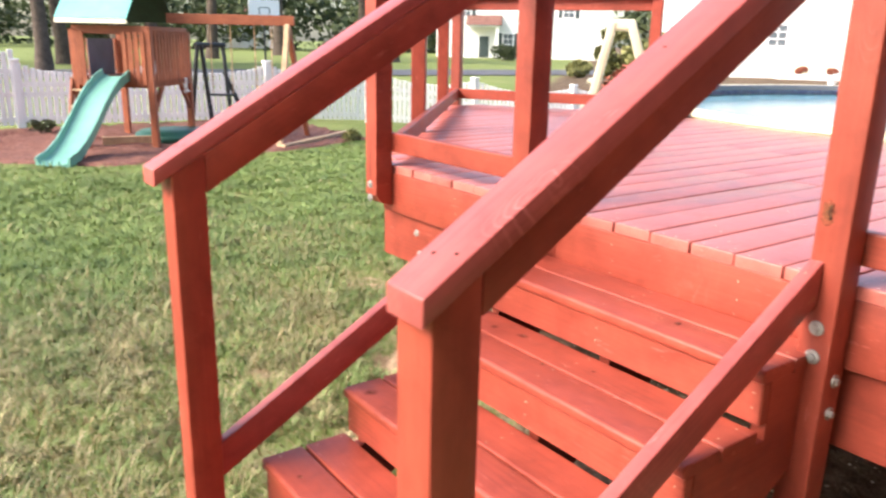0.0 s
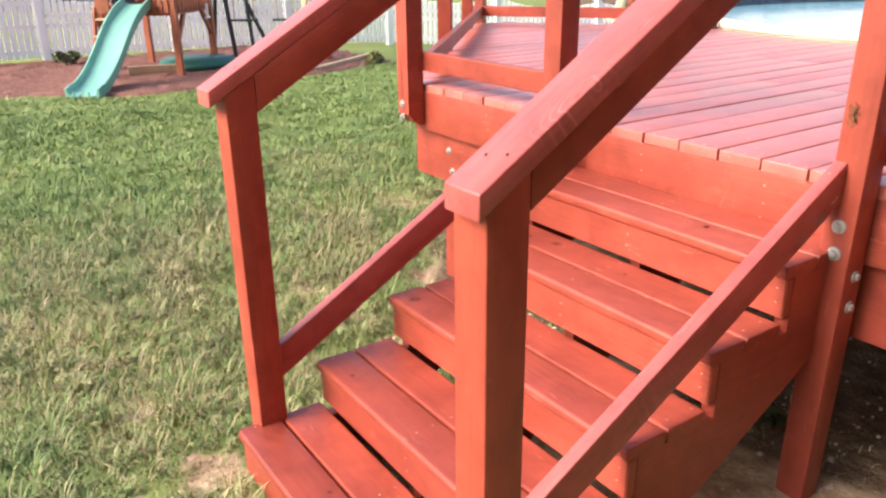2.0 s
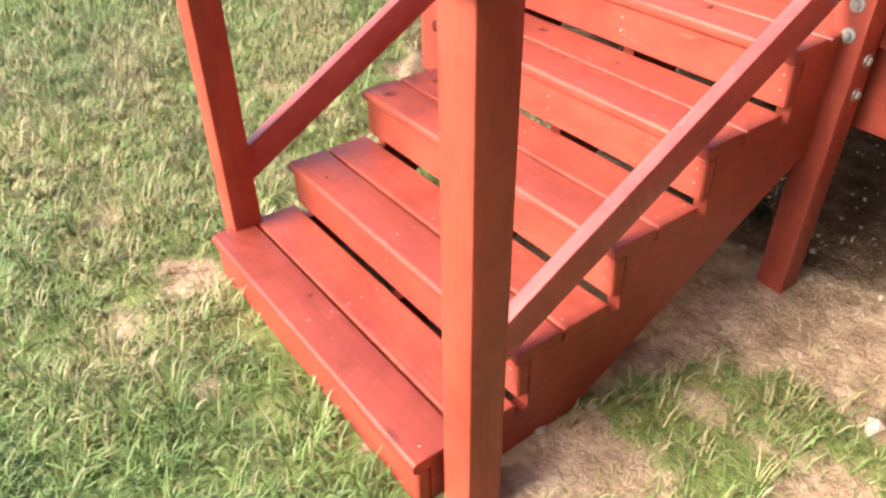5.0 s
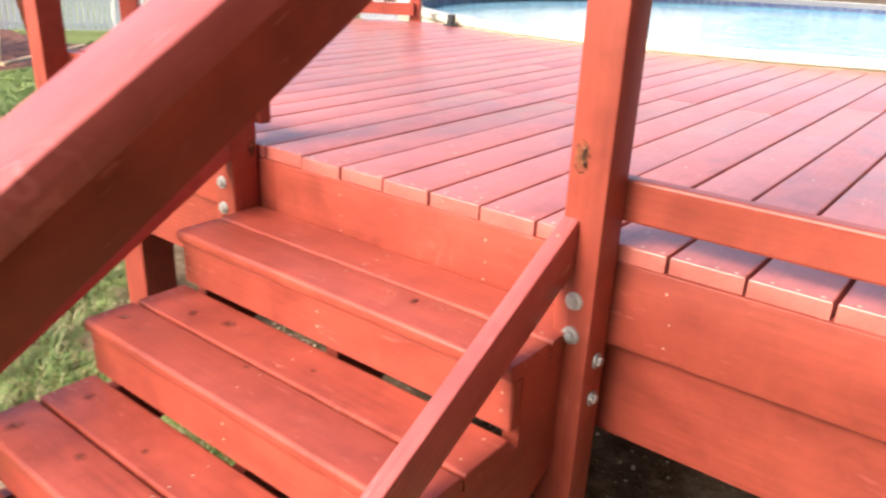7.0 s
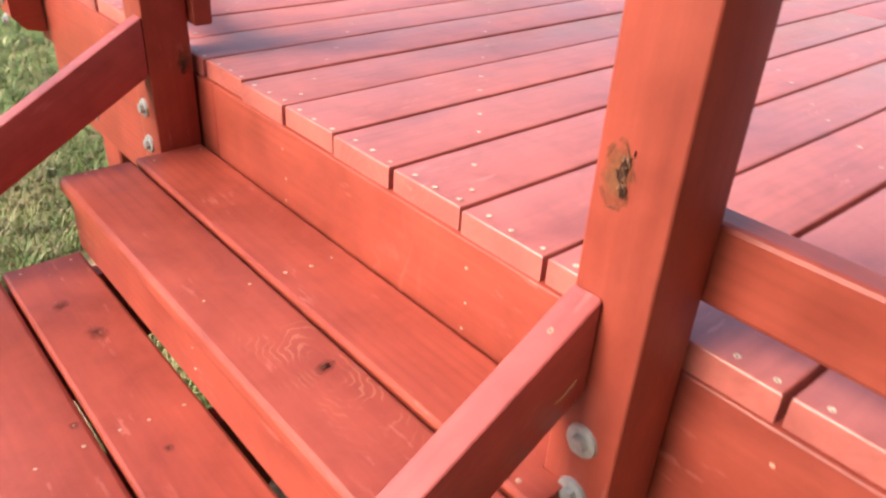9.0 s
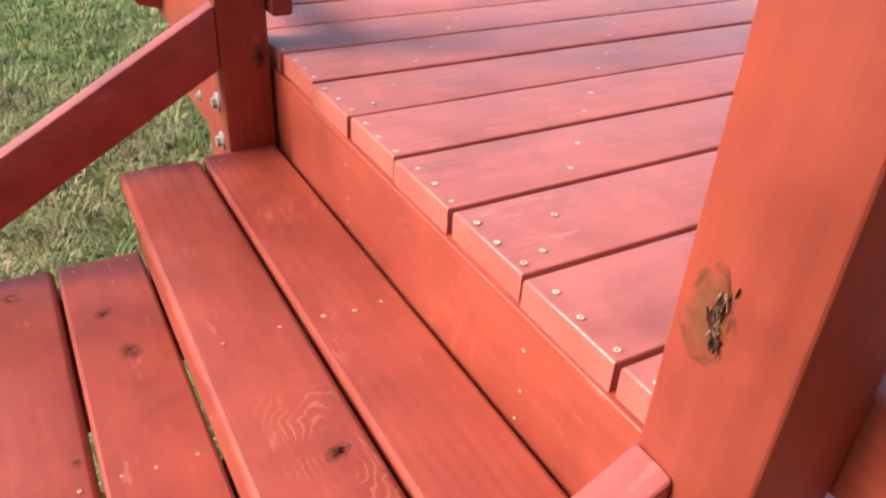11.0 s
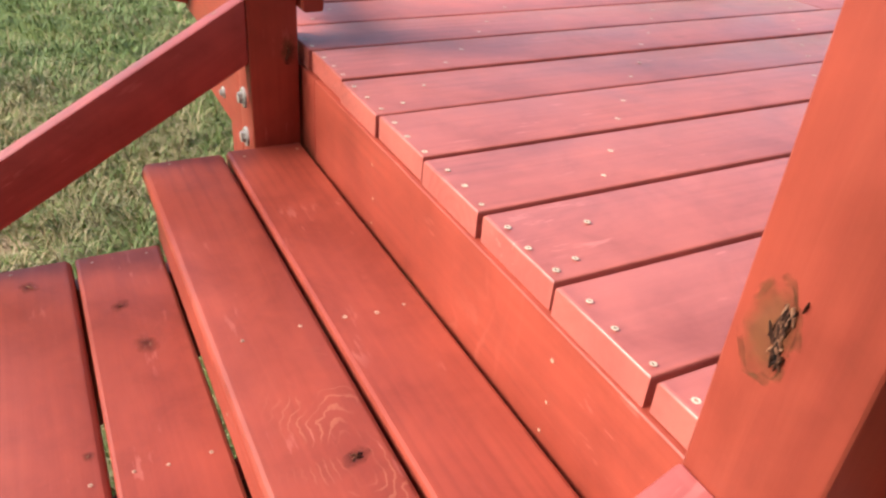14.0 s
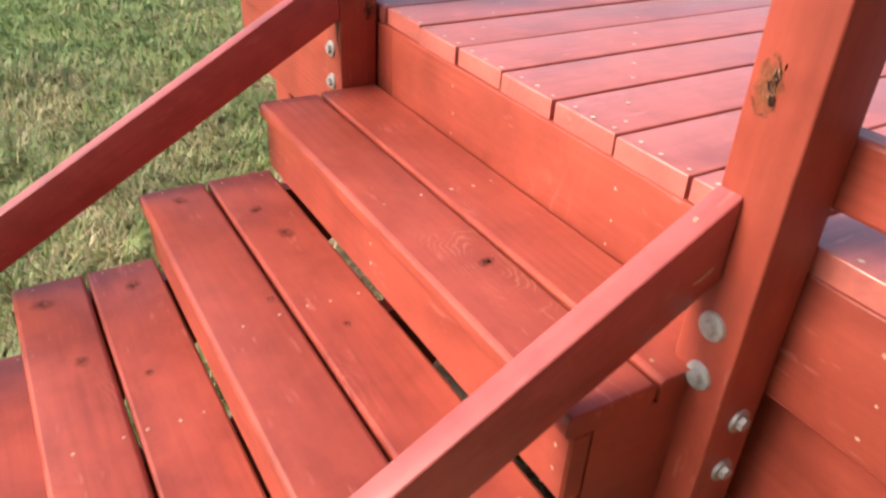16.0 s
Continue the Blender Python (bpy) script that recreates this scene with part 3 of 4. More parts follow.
plank_rng = random.Random(5)
for k in range(-24, 31):
    yc = 1.1415 + PITCH * k + PITCH / 2
    x0, x1 = deck_span(yc)
    if x1 - x0 < 0.12:
        continue
    cuts = [x0]
    if x1 - x0 > 2.2 and k % 2 == 0:
        cuts.append(min(x1 - 0.3, x0 + plank_rng.choice((1.3, 1.7, 2.1))))
    cuts.append(x1)
    for a, bb in zip(cuts, cuts[1:]):
        if bb - a < 0.1:
            continue
        link_mesh("deck_board", rounded_plank(round(bb - a - 0.004, 2)), deck, Matrix.Translation(((a + bb) / 2, yc, (DT + DB) / 2 + plank_rng.uniform(-0.0012, 0.0012))))
    if k >= 16:
        continue
    for d in (-0.057, -0.011, 0.036):
        screw_at.append((x0 + 0.0125 + plank_rng.uniform(-0.003, 0.003), yc + d + plank_rng.uniform(-0.005, 0.005), DT, "z"))
    for q in range(-6, 9):
        for d in (-0.045, 0.014):
            x = joist_x(q, yc + d) + plank_rng.uniform(-0.006, 0.006)
            if x0 + 0.04 < x < min(x1 - 0.05, 3.9):
                screw_at.append((x, yc + d, DT, "z"))
# rim joists and beams
box("fascia_board", deck, (2.0965, 2.0, 0.668), (2.129, 3.17, 0.8525), RED, "y", 0.004, 3)
box("fascia_board", deck, (2.0965, -2.6, 0.668), (2.129, 1.0, 0.8525), RED, "y", 0.004, 3)
box("fascia_board", deck, (2.0960, 1.001, 0.668), (2.1285, 1.999, 0.8525), RED, "y", 0.004, 3)
box("beam", deck, (2.132, -2.6, 0.432), (2.170, 3.225, 0.660), RED, "y", 0.006, 2)
beam("fascia_board", deck, (C1[0] + 0.02, C1[1] + 0.0, 0.763), (C2[0], C2[1] - 0.02, 0.763), 0.038, 0.19, RED)
beam("fascia_board", deck, (C2[0], C2[1] - 0.03, 0.763), (C3[0], C3[1] - 0.03, 0.763), 0.038, 0.19, RED)
for k in range(9):
    yj = 2.95 - 0.62 * k
    box("joist", deck, (2.13, yj - 0.019, 0.665), (deck_span(yj)[1] - 0.05, yj + 0.019, 0.8525), RED, "x", 0)
for x, y in ((2.172, 2.896), (2.172, -0.9), (4.3, 2.6), (4.3, 0.4), (4.2, 4.9)):
    box("support_post", deck, (x, y, G - 0.2), (x + 0.139, y + 0.139, 0.66), RED, "z", 0.005)


def bolt(parent, at, face, r=0.0195):
    """A hexagonal bolt head on a round washer, facing along -x or -y."""
    rot = Matrix.Rotation(radians(-90), 4, "Y") if face == "x" else Matrix.Rotation(radians(90), 4, "X")
    bm = bmesh.new()
    bmesh.ops.create_cone(bm, cap_ends=True, segments=20, radius1=r, radius2=r * 0.94, depth=0.004, matrix=Matrix.Translation((0, 0, 0.002)))
    w = part("bolt", bm, STEEL, parent, "galvanised bolt with washer", Matrix.Translation(at) @ rot)
    bm = bmesh.new()
    bmesh.ops.create_cone(bm, cap_ends=True, segments=6, radius1=r * 0.56, radius2=r * 0.52, depth=0.008, matrix=Matrix.Translation((0, 0, 0.008)))
    part("bolt_head", bm, STEEL, w, "", WORLD[w])


def torn_knot(parent, at, face, w, h, seed, slivers=14, shift=0.0, mat=SCAR):
    """A ragged knot: a low stained scar, with torn fibres in its middle."""
    r = random.Random(seed)
    rot = {"x": Matrix.Rotation(radians(-90), 4, "Y") @ Matrix.Rotation(radians(90), 4, "Z"), "y": Matrix.Rotation(radians(90), 4, "X"), "z": Matrix.Rotation(radians(r.uniform(0, 180)), 4, "Z")}[face]
    m = Matrix.Translation(at) @ rot
    bm = bmesh.new()
    bmesh.ops.create_icosphere(bm, subdivisions=4, radius=1)
    for v in bm.verts:
        d = 1 + 0.3 * noise.noise(v.co * 2 + Vector((seed, 0, 0)))
        v.co = Vector((v.co.x * w * d, v.co.y * h * d, v.co.z * 0.0007))
    scar = part("knot", bm, mat, parent, "torn brown knot" if mat is SCAR else "small dark knot", m, True)
    bm = bmesh.new()
    for k in range(slivers):
        a, q = r.uniform(-0.5, 0.5), r.random()
        L, t = h * r.uniform(0.06, 0.22), w * r.uniform(0.018, 0.05)
        g2 = r.gauss(0, 0.24)
        p = Vector((r.gauss(shift, 0.13) * w - 1.2 * g2 * g2 * w, (g2 - 0.12) * h, 0.0011))
        bmesh.ops.create_icosphere(bm, subdivisions=1, radius=1, matrix=Matrix.Translation(p) @ Matrix.Rotation(a, 4, "Z") @ Matrix.Diagonal((t, L, 0.0016, 1)))
    tagged(part("fibre_tuft", bm, KNOT, scar, "dark torn wood fibres", m), kind="stuff")


# ---- deck railing ----
railing = thing("deck_railing", (2.05, 2.1, 0.5), "red-stained deck railing with square posts and low boards", "railing")
RT = 1.83                                    # underside of the cap


def rail_post(name, lo, hi, label=""):
    return box(name, railing, lo, hi, RED, "z", 0.004, 3, label)


post_r = beam("post", railing, (2.0462, 0.988, G - 0.15), (2.0468, 0.975, RT), 0.084, 0.087, RED, 0.004, (1, 0, 0), 3, "square post reaching down to the soil")
post_l = rail_post("post", (2.003, 2.062, 0.66), (2.090, 2.150, RT))
torn_knot(post_r, (2.0027, 0.997, 1.074), "x", 0.018, 0.033, 3, 80, -0.28)
torn_knot(post_l, (2.072, 2.062, 0.885), "y", 0.015, 0.026, 7, 22)
for z in (0.785, 0.709):
    bolt(post_r, (2.003, 0.9805, z), "x")
    bolt(post_l, (2.003, 2.113, z + 0.004), "x", 0.019)
for z, y in ((0.645, 0.9402), (0.555, 0.9409)):
    bolt(post_r, (2.052, y, z), "y", 0.018)
# the corner post hangs below the deck with a slanted foot
bm = prism([(2.003, 0.755), (2.035, 0.715), (2.090, 0.700), (2.090, RT), (2.003, RT)], 3.09, 3.18)
part("post", bm, RED, railing, "corner post with a chamfered foot", Matrix.Identity(4))
for z in (0.80, 0.737):
    bolt(railing, (2.003, 3.142, z), "x", 0.019)
for z, y in ((0.591, 2.94), (0.495, 2.912)):
    bolt(deck, (2.132, y, z), "x", 0.017)
diag = Vector((C2[0] - C1[0], C2[1] - C1[1], 0)).normalized()
far = Vector((C3[0] - C2[0], C3[1] - C2[1], 0)).normalized()
for s in (1.33, 2.98):
    p = Vector((*C1, 0)) + diag * s
    beam("post", railing, (p.x, p.y, 0.68), (p.x, p.y, RT), 0.089, 0.089, RED, 0.005, diag)
for s in (0.06, 1.86):
    p = Vector((*C2, 0)) + far * s
    beam("post", railing, (p.x, p.y, 0.68), (p.x, p.y, RT), 0.089, 0.089, RED, 0.005, far)
# low boards and caps
box("low_board", railing, (2.0935, -2.6, 0.940), (2.131, 0.985, 1.026), RED, "y", 0.006, 2)
box("low_board", railing, (2.0935, 2.044, 0.952), (2.131, 3.17, 1.040), RED, "y", 0.006, 2)
p1, p2 = Vector((*C1, 0)), Vector((*C2, 0))
p3 = p2 + far * 1.86
for a, bb in ((p1 + diag * 0.05, p2), (p2, p3)):
    run = (bb - a).normalized()
    inside = Vector((run.y, -run.x, 0)) * 0.066
    beam("low_board", railing, (*(a + inside).xy, 0.985), (*(bb + inside).xy, 0.985), 0.038, 0.09, RED)
    beam("top_rail", railing, (a.x, a.y, 1.785), (bb.x, bb.y, 1.785), 0.038, 0.09, RED)
    beam("cap", railing, (a.x, a.y, RT + 0.019), (bb.x, bb.y, RT + 0.019), 0.14, 0.038, RED)
for y0, y1 in ((-2.6, 0.934), (2.150, 3.12)):
    box("top_rail", railing, (2.04, y0, 1.74), (2.078, y1, RT), RED, "y", 0.004)
    box("cap", railing, (1.99, y0 - (0.09 if y0 > 0 else 0), RT), (2.12, y1 + (0.09 if y0 < 0 else 0), RT + 0.038), RED, "y", 0.005)

# ---- stairs ----
TX = [0.697, 0.977, 1.258, 1.533, 1.807]      # nosings
TZ = [0.080, 0.234, 0.393, 0.552, 0.712]      # tread tops
SY0, SY1 = 0.990, 2.054
stairs = thing("staircase", (1.4, 1.5, G), "five-step red-stained wooden stairs up to the deck", "stairs")
TT = 0.036
for i, (x, z) in enumerate(zip(TX, TZ)):
    back = x + 0.285
    tread = box("tread", stairs, (x, SY0, z - TT), (x + 0.139, SY1, z), SWIRL_RED if i == 4 else RED, "y", 0.013, 4)
    if i == 4:
        bm = prism([(SY0, x + 0.1445), (2.060, x + 0.1445), (2.060, 2.0885), (1.0245, 2.0885), (1.0245, 2.0025), (SY0, 2.0025)], 0, TT)
        bmesh.ops.bevel(bm, geom=[e for e in bm.edges if abs(e.verts[0].co.x - e.verts[1].co.x) > 0.5], offset=0.006, segments=2, affect="EDGES", profile=0.5)
        m = Matrix(((0, 0, 1, 0), (1, 0, 0, 0), (0, 1, 0, z - TT), (0, 0, 0, 1)))
        part("tread_board", bm, RED, tread, "board notched round the post", m)
    else:
        box("tread_board", tread, (x + 0.1445, SY0, z - TT), (back, SY1, z), RED, "y", 0.006, 2)
    low = (TZ[i - 1] + 0.011) if i else G + 0.005
    box("riser", stairs, (x + 0.012, SY0 + 0.002, low), (x + 0.046, SY1 - 0.004, z - TT - 0.001), RED, "y", 0.004)
    for y in (1.022, 1.529, 2.036):
        for d in (0.048, 0.112, 0.168, 0.213, 0.256):
            if y != 1.529 and d in (0.112, 0.213):
                continue
            screw_at.append((x + d + plank_rng.uniform(-0.01, 0.01), y + plank_rng.uniform(-0.006, 0.006), z, "z"))
        if i:
            for h in (0.066, 0.105):
                screw_at.append((x + 0.012, y - 0.004 + plank_rng.uniform(-0.004, 0.004), z - h, "x"))
for y in (1.733, 1.265):
    for z in (0.814, 0.760, 0.717):
        screw_at.append((2.0960, y + plank_rng.uniform(-0.004, 0.004), z, "x"))
for y in (0.823, 0.40, 2.6):
    for z in (0.815, 0.753, 0.700):
        screw_at.append((2.0965, y + plank_rng.uniform(-0.01, 0.01), z, "x"))


def stringer_outline():
    top = []
    for i, (x, z) in enumerate(zip(TX, TZ)):
        top.append((x + 0.047, (TZ[i - 1] - TT - 0.001) if i else G - 0.05))
        top.append((x + 0.047, z - TT - 0.001))
    return top + [(2.086, TZ[4] - TT - 0.001), (2.086, 0.44), (1.07, G - 0.05)]


for y in (SY0 + 0.003, 1.50, SY1 - 0.043):
    part("stringer", prism(stringer_outline(), y, y + 0.038), RED, stairs, "notched side board")
torn_knot(stairs, (1.904, 1.310, TZ[4] - 0.0003), "z", 0.013, 0.020, 5, 14, 0.0, SMUDGE)
for x, y, i, q in ((1.604, 1.992, 3, 0.016), (1.73, 1.887, 3, 0.015), (1.753, 1.776, 3, 0.020), (1.654, 1.577, 3, 0.009), (1.741, 1.457, 3, 0.008), (1.45, 1.675, 2, 0.010), (1.351, 1.761, 2, 0.017), (1.48, 1.966, 2, 0.019), (1.31, 1.974, 2, 0.022), (1.10, 1.2, 1, 0.012), (1.03, 1.90, 1, 0.010), (0.80, 1.62, 0, 0.009)):
    torn_knot(stairs, (x, y, TZ[i] - 0.0002), "z", q, q * 1.2, int(x * 50), 2, 0.0, SMUDGE)

# ---- stair handrails ----
SL = 0.6
slot_at = []                                 # sunken screws in the rail caps


def handrail(y_post, y_cap, y_low, low_x, low_z, low_sl, cap_z, cap_sl, deep, x_end, label):
    """Post, sloping cap with plumb ends, side rail under it and a low rail; cap_z: the cap's underside at x = 0.754."""
    rail = thing("stair_handrail", (0.8, y_post + 0.045, G), label, "handrail", "handrails of the stairs")
    z_cap = lambda x: cap_z + cap_sl * (x - 0.754)
    x_up = 2.003

    def sloping(name, outline, y, half, edge, sl, parent=rail, lab=""):
        bm = prism(outline, y - half, y + half)
        bmesh.ops.bevel(bm, geom=bm.edges[:], offset=edge, segments=3, affect="EDGES", profile=0.5)
        m = Matrix.Translation((outline[0][0], y, outline[0][1])) @ Matrix.Rotation(-math.atan(sl), 4, "Y")
        bm.transform(m.inverted())
        me = mesh_of(bm, RED if name == "side_rail" else CAP_RED, name, True)
        me.set_sharp_from_angle(angle=radians(20))
        return link_mesh(name, me, parent, m, lab)
    # the post's head follows the slope of the cap
    foot = G - 0.12
    bm = prism([(0.765, foot), (0.853, foot), (0.853, z_cap(0.853)), (0.765, z_cap(0.765))], y_post, y_post + 0.088)
    bmesh.ops.bevel(bm, geom=[e for e in bm.edges if abs((e.verts[0].co - e.verts[1].co).z) > 0.5], offset=0.004, segments=3, affect="EDGES", profile=0.5)
    m = Matrix.Translation((0.809, y_post + 0.044, 0)) @ Matrix.Rotation(radians(-90), 4, "Y")
    bm.transform(m.inverted())
    me = mesh_of(bm, RED, "post", True)
    me.set_sharp_from_angle(angle=radians(20))
    link_mesh("post", me, rail, m)
    t = 0.0448
    sloping("cap", [(x_end, z_cap(x_end)), (x_up, z_cap(x_up)), (x_up, z_cap(x_up) + t), (x_end, z_cap(x_end) + t)], y_cap, 0.046, 0.004, cap_sl)
    sloping("side_rail", [(0.8535, z_cap(0.8535) - deep), (x_up, z_cap(x_up) - deep), (x_up, z_cap(x_up) - 0.001), (0.8535, z_cap(0.8535) - 0.001)], y_post + 0.0190, 0.019, 0.0015, cap_sl)
    zl = lambda x: low_z - low_sl * (2.003 - x)
    sloping("low_rail", [(low_x, zl(low_x) - 0.110), (2.0028, low_z - 0.110), (2.0028, low_z), (low_x, zl(low_x))], y_low, 0.018, 0.004, low_sl)
    for x, d in ((0.80, 0.018), (0.81, -0.022), (1.25, 0.01)):
        slot_at.append((x, y_cap + d, z_cap(x) + t + 0.0005, "s"))
    screw_at.append((1.955, y_low, zl(1.955) + 0.0005, "s"))
    return rail


right_rail = handrail(0.886, 0.917, 1.005, 0.8535, 0.956, 0.572, 1.092, 0.63, 0.078, 0.739, "red-stained handrail with a square post in the soil")
left_rail = handrail(2.025, 2.072, 2.080, 0.8535, 0.976, 0.577, 1.105, 0.588, 0.102, 0.722, "red-stained handrail with a square post beside the lawn")

chips = bmesh.new()
for cx, cz, cl, ca in ((1.963, 0.857, 0.006, 0.5), (1.972, 0.862, 0.010, 0.75), (1.980, 0.866, 0.007, 0.9), (1.958, 0.856, 0.004, 0.2)):
    bmesh.ops.create_icosphere(chips, subdivisions=1, radius=1, matrix=Matrix.Translation((cx, 0.987, cz)) @ Matrix.Rotation(-ca, 4, "Y") @ Matrix.Diagonal((cl, 0.0006, 0.0016, 1)))
part("chip", chips, PALE_WOOD, right_rail, "pale chipped spot in the stain")


def screw_heads(name, spots, parent, mat, small, large):
    """Countersunk screw heads, each a small pale ring with a dark socket."""
    r = random.Random(9)
    vs, fs = [], []
    for x, y, z, ax in spots:
        k, rad = 8, r.uniform(small, large)
        o = len(vs)
        for q, rr, h in ((0, rad, 0.0012), (1, rad * 0.45, 0.0016), (2, rad * 0.42, 0.0004)):
            for i in range(k):
                a = 2 * math.pi * i / k
                u, w = rr * math.cos(a), rr * math.sin(a)
                if ax == "x":
                    vs.append((x - h, y + u, z + w))
                elif ax == "s":
                    vs.append((x + u, y + w, z + h + u * SL))
                else:
                    vs.append((x + u, y + w, z + h))
        for q in (0, 8):
            for i in range(k):
                j = (i + 1) % k
                fs.append((o + q + i, o + q + j, o + q + 8 + j, o + q + 8 + i))
        fs.append(tuple(o + 16 + i for i in range(k)))
    ob = tagged(soup(name, vs, fs, mat, parent, "countersunk screw heads"), kind="stuff")
    ob.data.materials.append(DARK)
    for p in ob.data.polygons:
        p.material_index = int(len(p.vertices) == 8)


screw_heads("screws", [s for s in screw_at if s[0] > 2.098], deck, SCREW, 0.0036, 0.0046)
screw_heads("screws", [s for s in screw_at if 2.09 < s[0] <= 2.098], deck, DULL_SCREW, 0.0024, 0.0032)
screw_heads("screws", [s for s in screw_at if s[0] <= 2.09], stairs, DULL_SCREW, 0.0026, 0.0036)
screw_heads("screws", [s for s in slot_at if s[1] < 1.5], right_rail, DARK_SCREW, 0.0028, 0.0036)
screw_heads("screws", [s for s in slot_at if s[1] > 1.5], left_rail, DARK_SCREW, 0.0028, 0.0036)

# pebbles and clods on the bare soil
rng = np.random.RandomState(4)
bm = bmesh.new()
bmesh.ops.create_icosphere(bm, subdivisions=1, radius=1)
unit = np.array([v.co[:] for v in bm.verts])
uf = np.array([[v.index for v in f.verts] for f in bm.faces])
bm.free()
vs, fs = [], []
px, py = rng.uniform(0.75, 3.6, 2600), rng.uniform(-0.6, 2.9, 2600)
ps = soil_at(px, py)
for x, y, s in zip(px, py, ps):
    if s < 0.6 or rng.rand() > 0.62:
        continue
    r = 0.0038 * math.exp(rng.normal(0.0, 0.65))
    q = unit * (1 + 0.28 * rng.normal(size=unit.shape)) * r * np.array([1.2, 1, 0.7])
    fs.extend((uf + len(vs) * 1).tolist())
    vs.extend((q + [x, y, float(height_at(np.array([x]), np.array([y]))[0]) + r * 0.2]).tolist())
tagged(soup("pebbles", vs, fs, STONE), "small pale stones and clods on bare soil", "pebbles", "", "stuff")

# ---- swimming pool ----
pool = thing("swimming_pool", (POOL.x, POOL.y, G), "round above-ground swimming pool with blue water and pale rim", "pool")


def ring(r0, r1, z0, z1, n=96):
    bm = bmesh.new()
    loops = [[bm.verts.new((r * math.cos(2 * math.pi * i / n), r * math.sin(2 * math.pi * i / n), z)) for i in range(n)] for r, z in ((r0, z0), (r1, z0), (r1, z1), (r0, z1))]
    for a in range(4):
        for i in range(n):
            j = (i + 1) % n
            bm.faces.new((loops[a][i], loops[a][j], loops[(a + 1) % 4][j], loops[(a + 1) % 4][i]))
    bmesh.ops.recalc_face_normals(bm, faces=bm.faces[:])
    return bm


def disc(r, z, n=96):
    bm = bmesh.new()
    bm.faces.new([bm.verts.new((r * math.cos(2 * math.pi * i / n), r * math.sin(2 * math.pi * i / n), z)) for i in range(n)])
    return bm


PM = Matrix.Translation((POOL.x, POOL.y, 0))
part("wall", ring(PR - 0.06, PR - 0.02, G - 0.1, 0.90), CREAM, pool, "", PM)
part("rim", ring(PR - 0.16, PR, 0.90, 0.945), CREAM, pool, "cream top rim", PM)
part("coping", ring(PR - 0.20, PR - 0.161, 0.875, 0.944), COPING_DARK, pool, "grey inner coping", PM)
part("liner", ring(PR - 0.075, PR - 0.062, -0.3, 0.805), LINER, pool, "light blue liner", PM)
part("liner_border", ring(PR - 0.075, PR - 0.062, 0.807, 0.895), TILE_BAND, pool, "patterned blue border", PM)
part("pool_floor", disc(PR - 0.07, -0.25), LINER, pool, "", PM)
water = part("water", disc(PR - 0.08, 0.80), WATER, pool, "clear light blue water", PM)
water.visible_shadow = False

# ladder over the pool's wall
lad = thing("pool_ladder", (5.95, 5.25, G), "cream plastic A-frame pool ladder beyond the deck", "ladder")
la, lb = Vector((0.66, -0.75, 0)).normalized(), Vector((0.75, 0.66, 0)).normalized()
for s in (0.0, 0.5):
    o = Vector((5.75, 5.32, 0)) + lb * s
    top_a, top_b = o + la * 0.17 + Vector((0, 0, 1.66)), o + la * 0.34 + Vector((0, 0, 1.66))
    beam("rail", lad, o - la * 0.19 + Vector((0, 0, G + 0.02)) * 1.0, top_a, 0.08, 0.10, CREAM, 0.02, lb, 2)
    beam("rail", lad, top_b, o + la * 0.72 + Vector((0, 0, 0.5)), 0.08, 0.10, CREAM, 0.02, lb, 2)
    beam("crosspiece", lad, top_a - la * 0.03 - Vector((0, 0, 0.02)), top_b + la * 0.03 - Vector((0, 0, 0.02)), 0.08, 0.10, CREAM, 0.02, (0, 0, 1), 2)
for k in range(5):
    z = 0.15 + 0.24 * k
    f = (z - G) / 1.74
    q = Vector((5.75, 5.32, z)) - la * 0.19 + la * 0.32 * f
    beam("step", lad, q, q + lb * 0.5, 0.14, 0.035, CREAM, 0.01)
# a small dark clamp on the rim
clamp = thing("rim_clamp", (5.55, 4.06, 0.889), "small dark plastic clamp standing on the deck edge by the pool", "clamp")
box("body", clamp, (5.52, 4.04, 0.902), (5.575, 4.09, 0.972), DARK, "z", 0.008, 2)
box("foot", clamp, (5.505, 4.02, 0.8885), (5.578, 4.11, 0.903), DARK, "x", 0.004)

# ---- play area ----
AM = Matrix.Translation((3.22, 11.07, -0.1)) @ Matrix(((0.597, -0.802, 0, 0), (0.802, 0.597, 0, 0), (0, 0, 1, 0), (0, 0, 0, 1)))
U = lambda u, v, z: AM @ Vector((u, v, z))
play = thing("play_set", (3.2, 11.8, -0.1), "wooden play tower with green slide and turquoise canvas roof", "play set")
TU, TV, PH = 1.50, 1.02, 0.97
for u, v, h in ((0, 0, 1.62), (TU, 0, 1.62), (0, TV, 1.62), (TU, TV, 1.62)):
    beam("post", play, U(u, v, -0.1), U(u, v, h), 0.09, 0.09, CEDAR, 0.005, AM.to_3x3() @ Vector((1, 0, 0)))
for k in range(9):
    v = 0.06 + k * (TV - 0.12) / 8
    beam("floor_board", play, U(-0.04, v, PH), U(TU + 0.04, v, PH), 0.115, 0.03, CEDAR)
for a, bb in (((0, 0), (TU, 0)), ((0, 0), (0, TV)), ((TU, 0), (TU, TV)), ((0, TV), (TU, TV))):
    for z, w in ((PH - 0.06, 0.11), (1.62, 0.11)):
        beam("crossbeam", play, U(*a, z), U(*bb, z), 0.04, w, CEDAR)


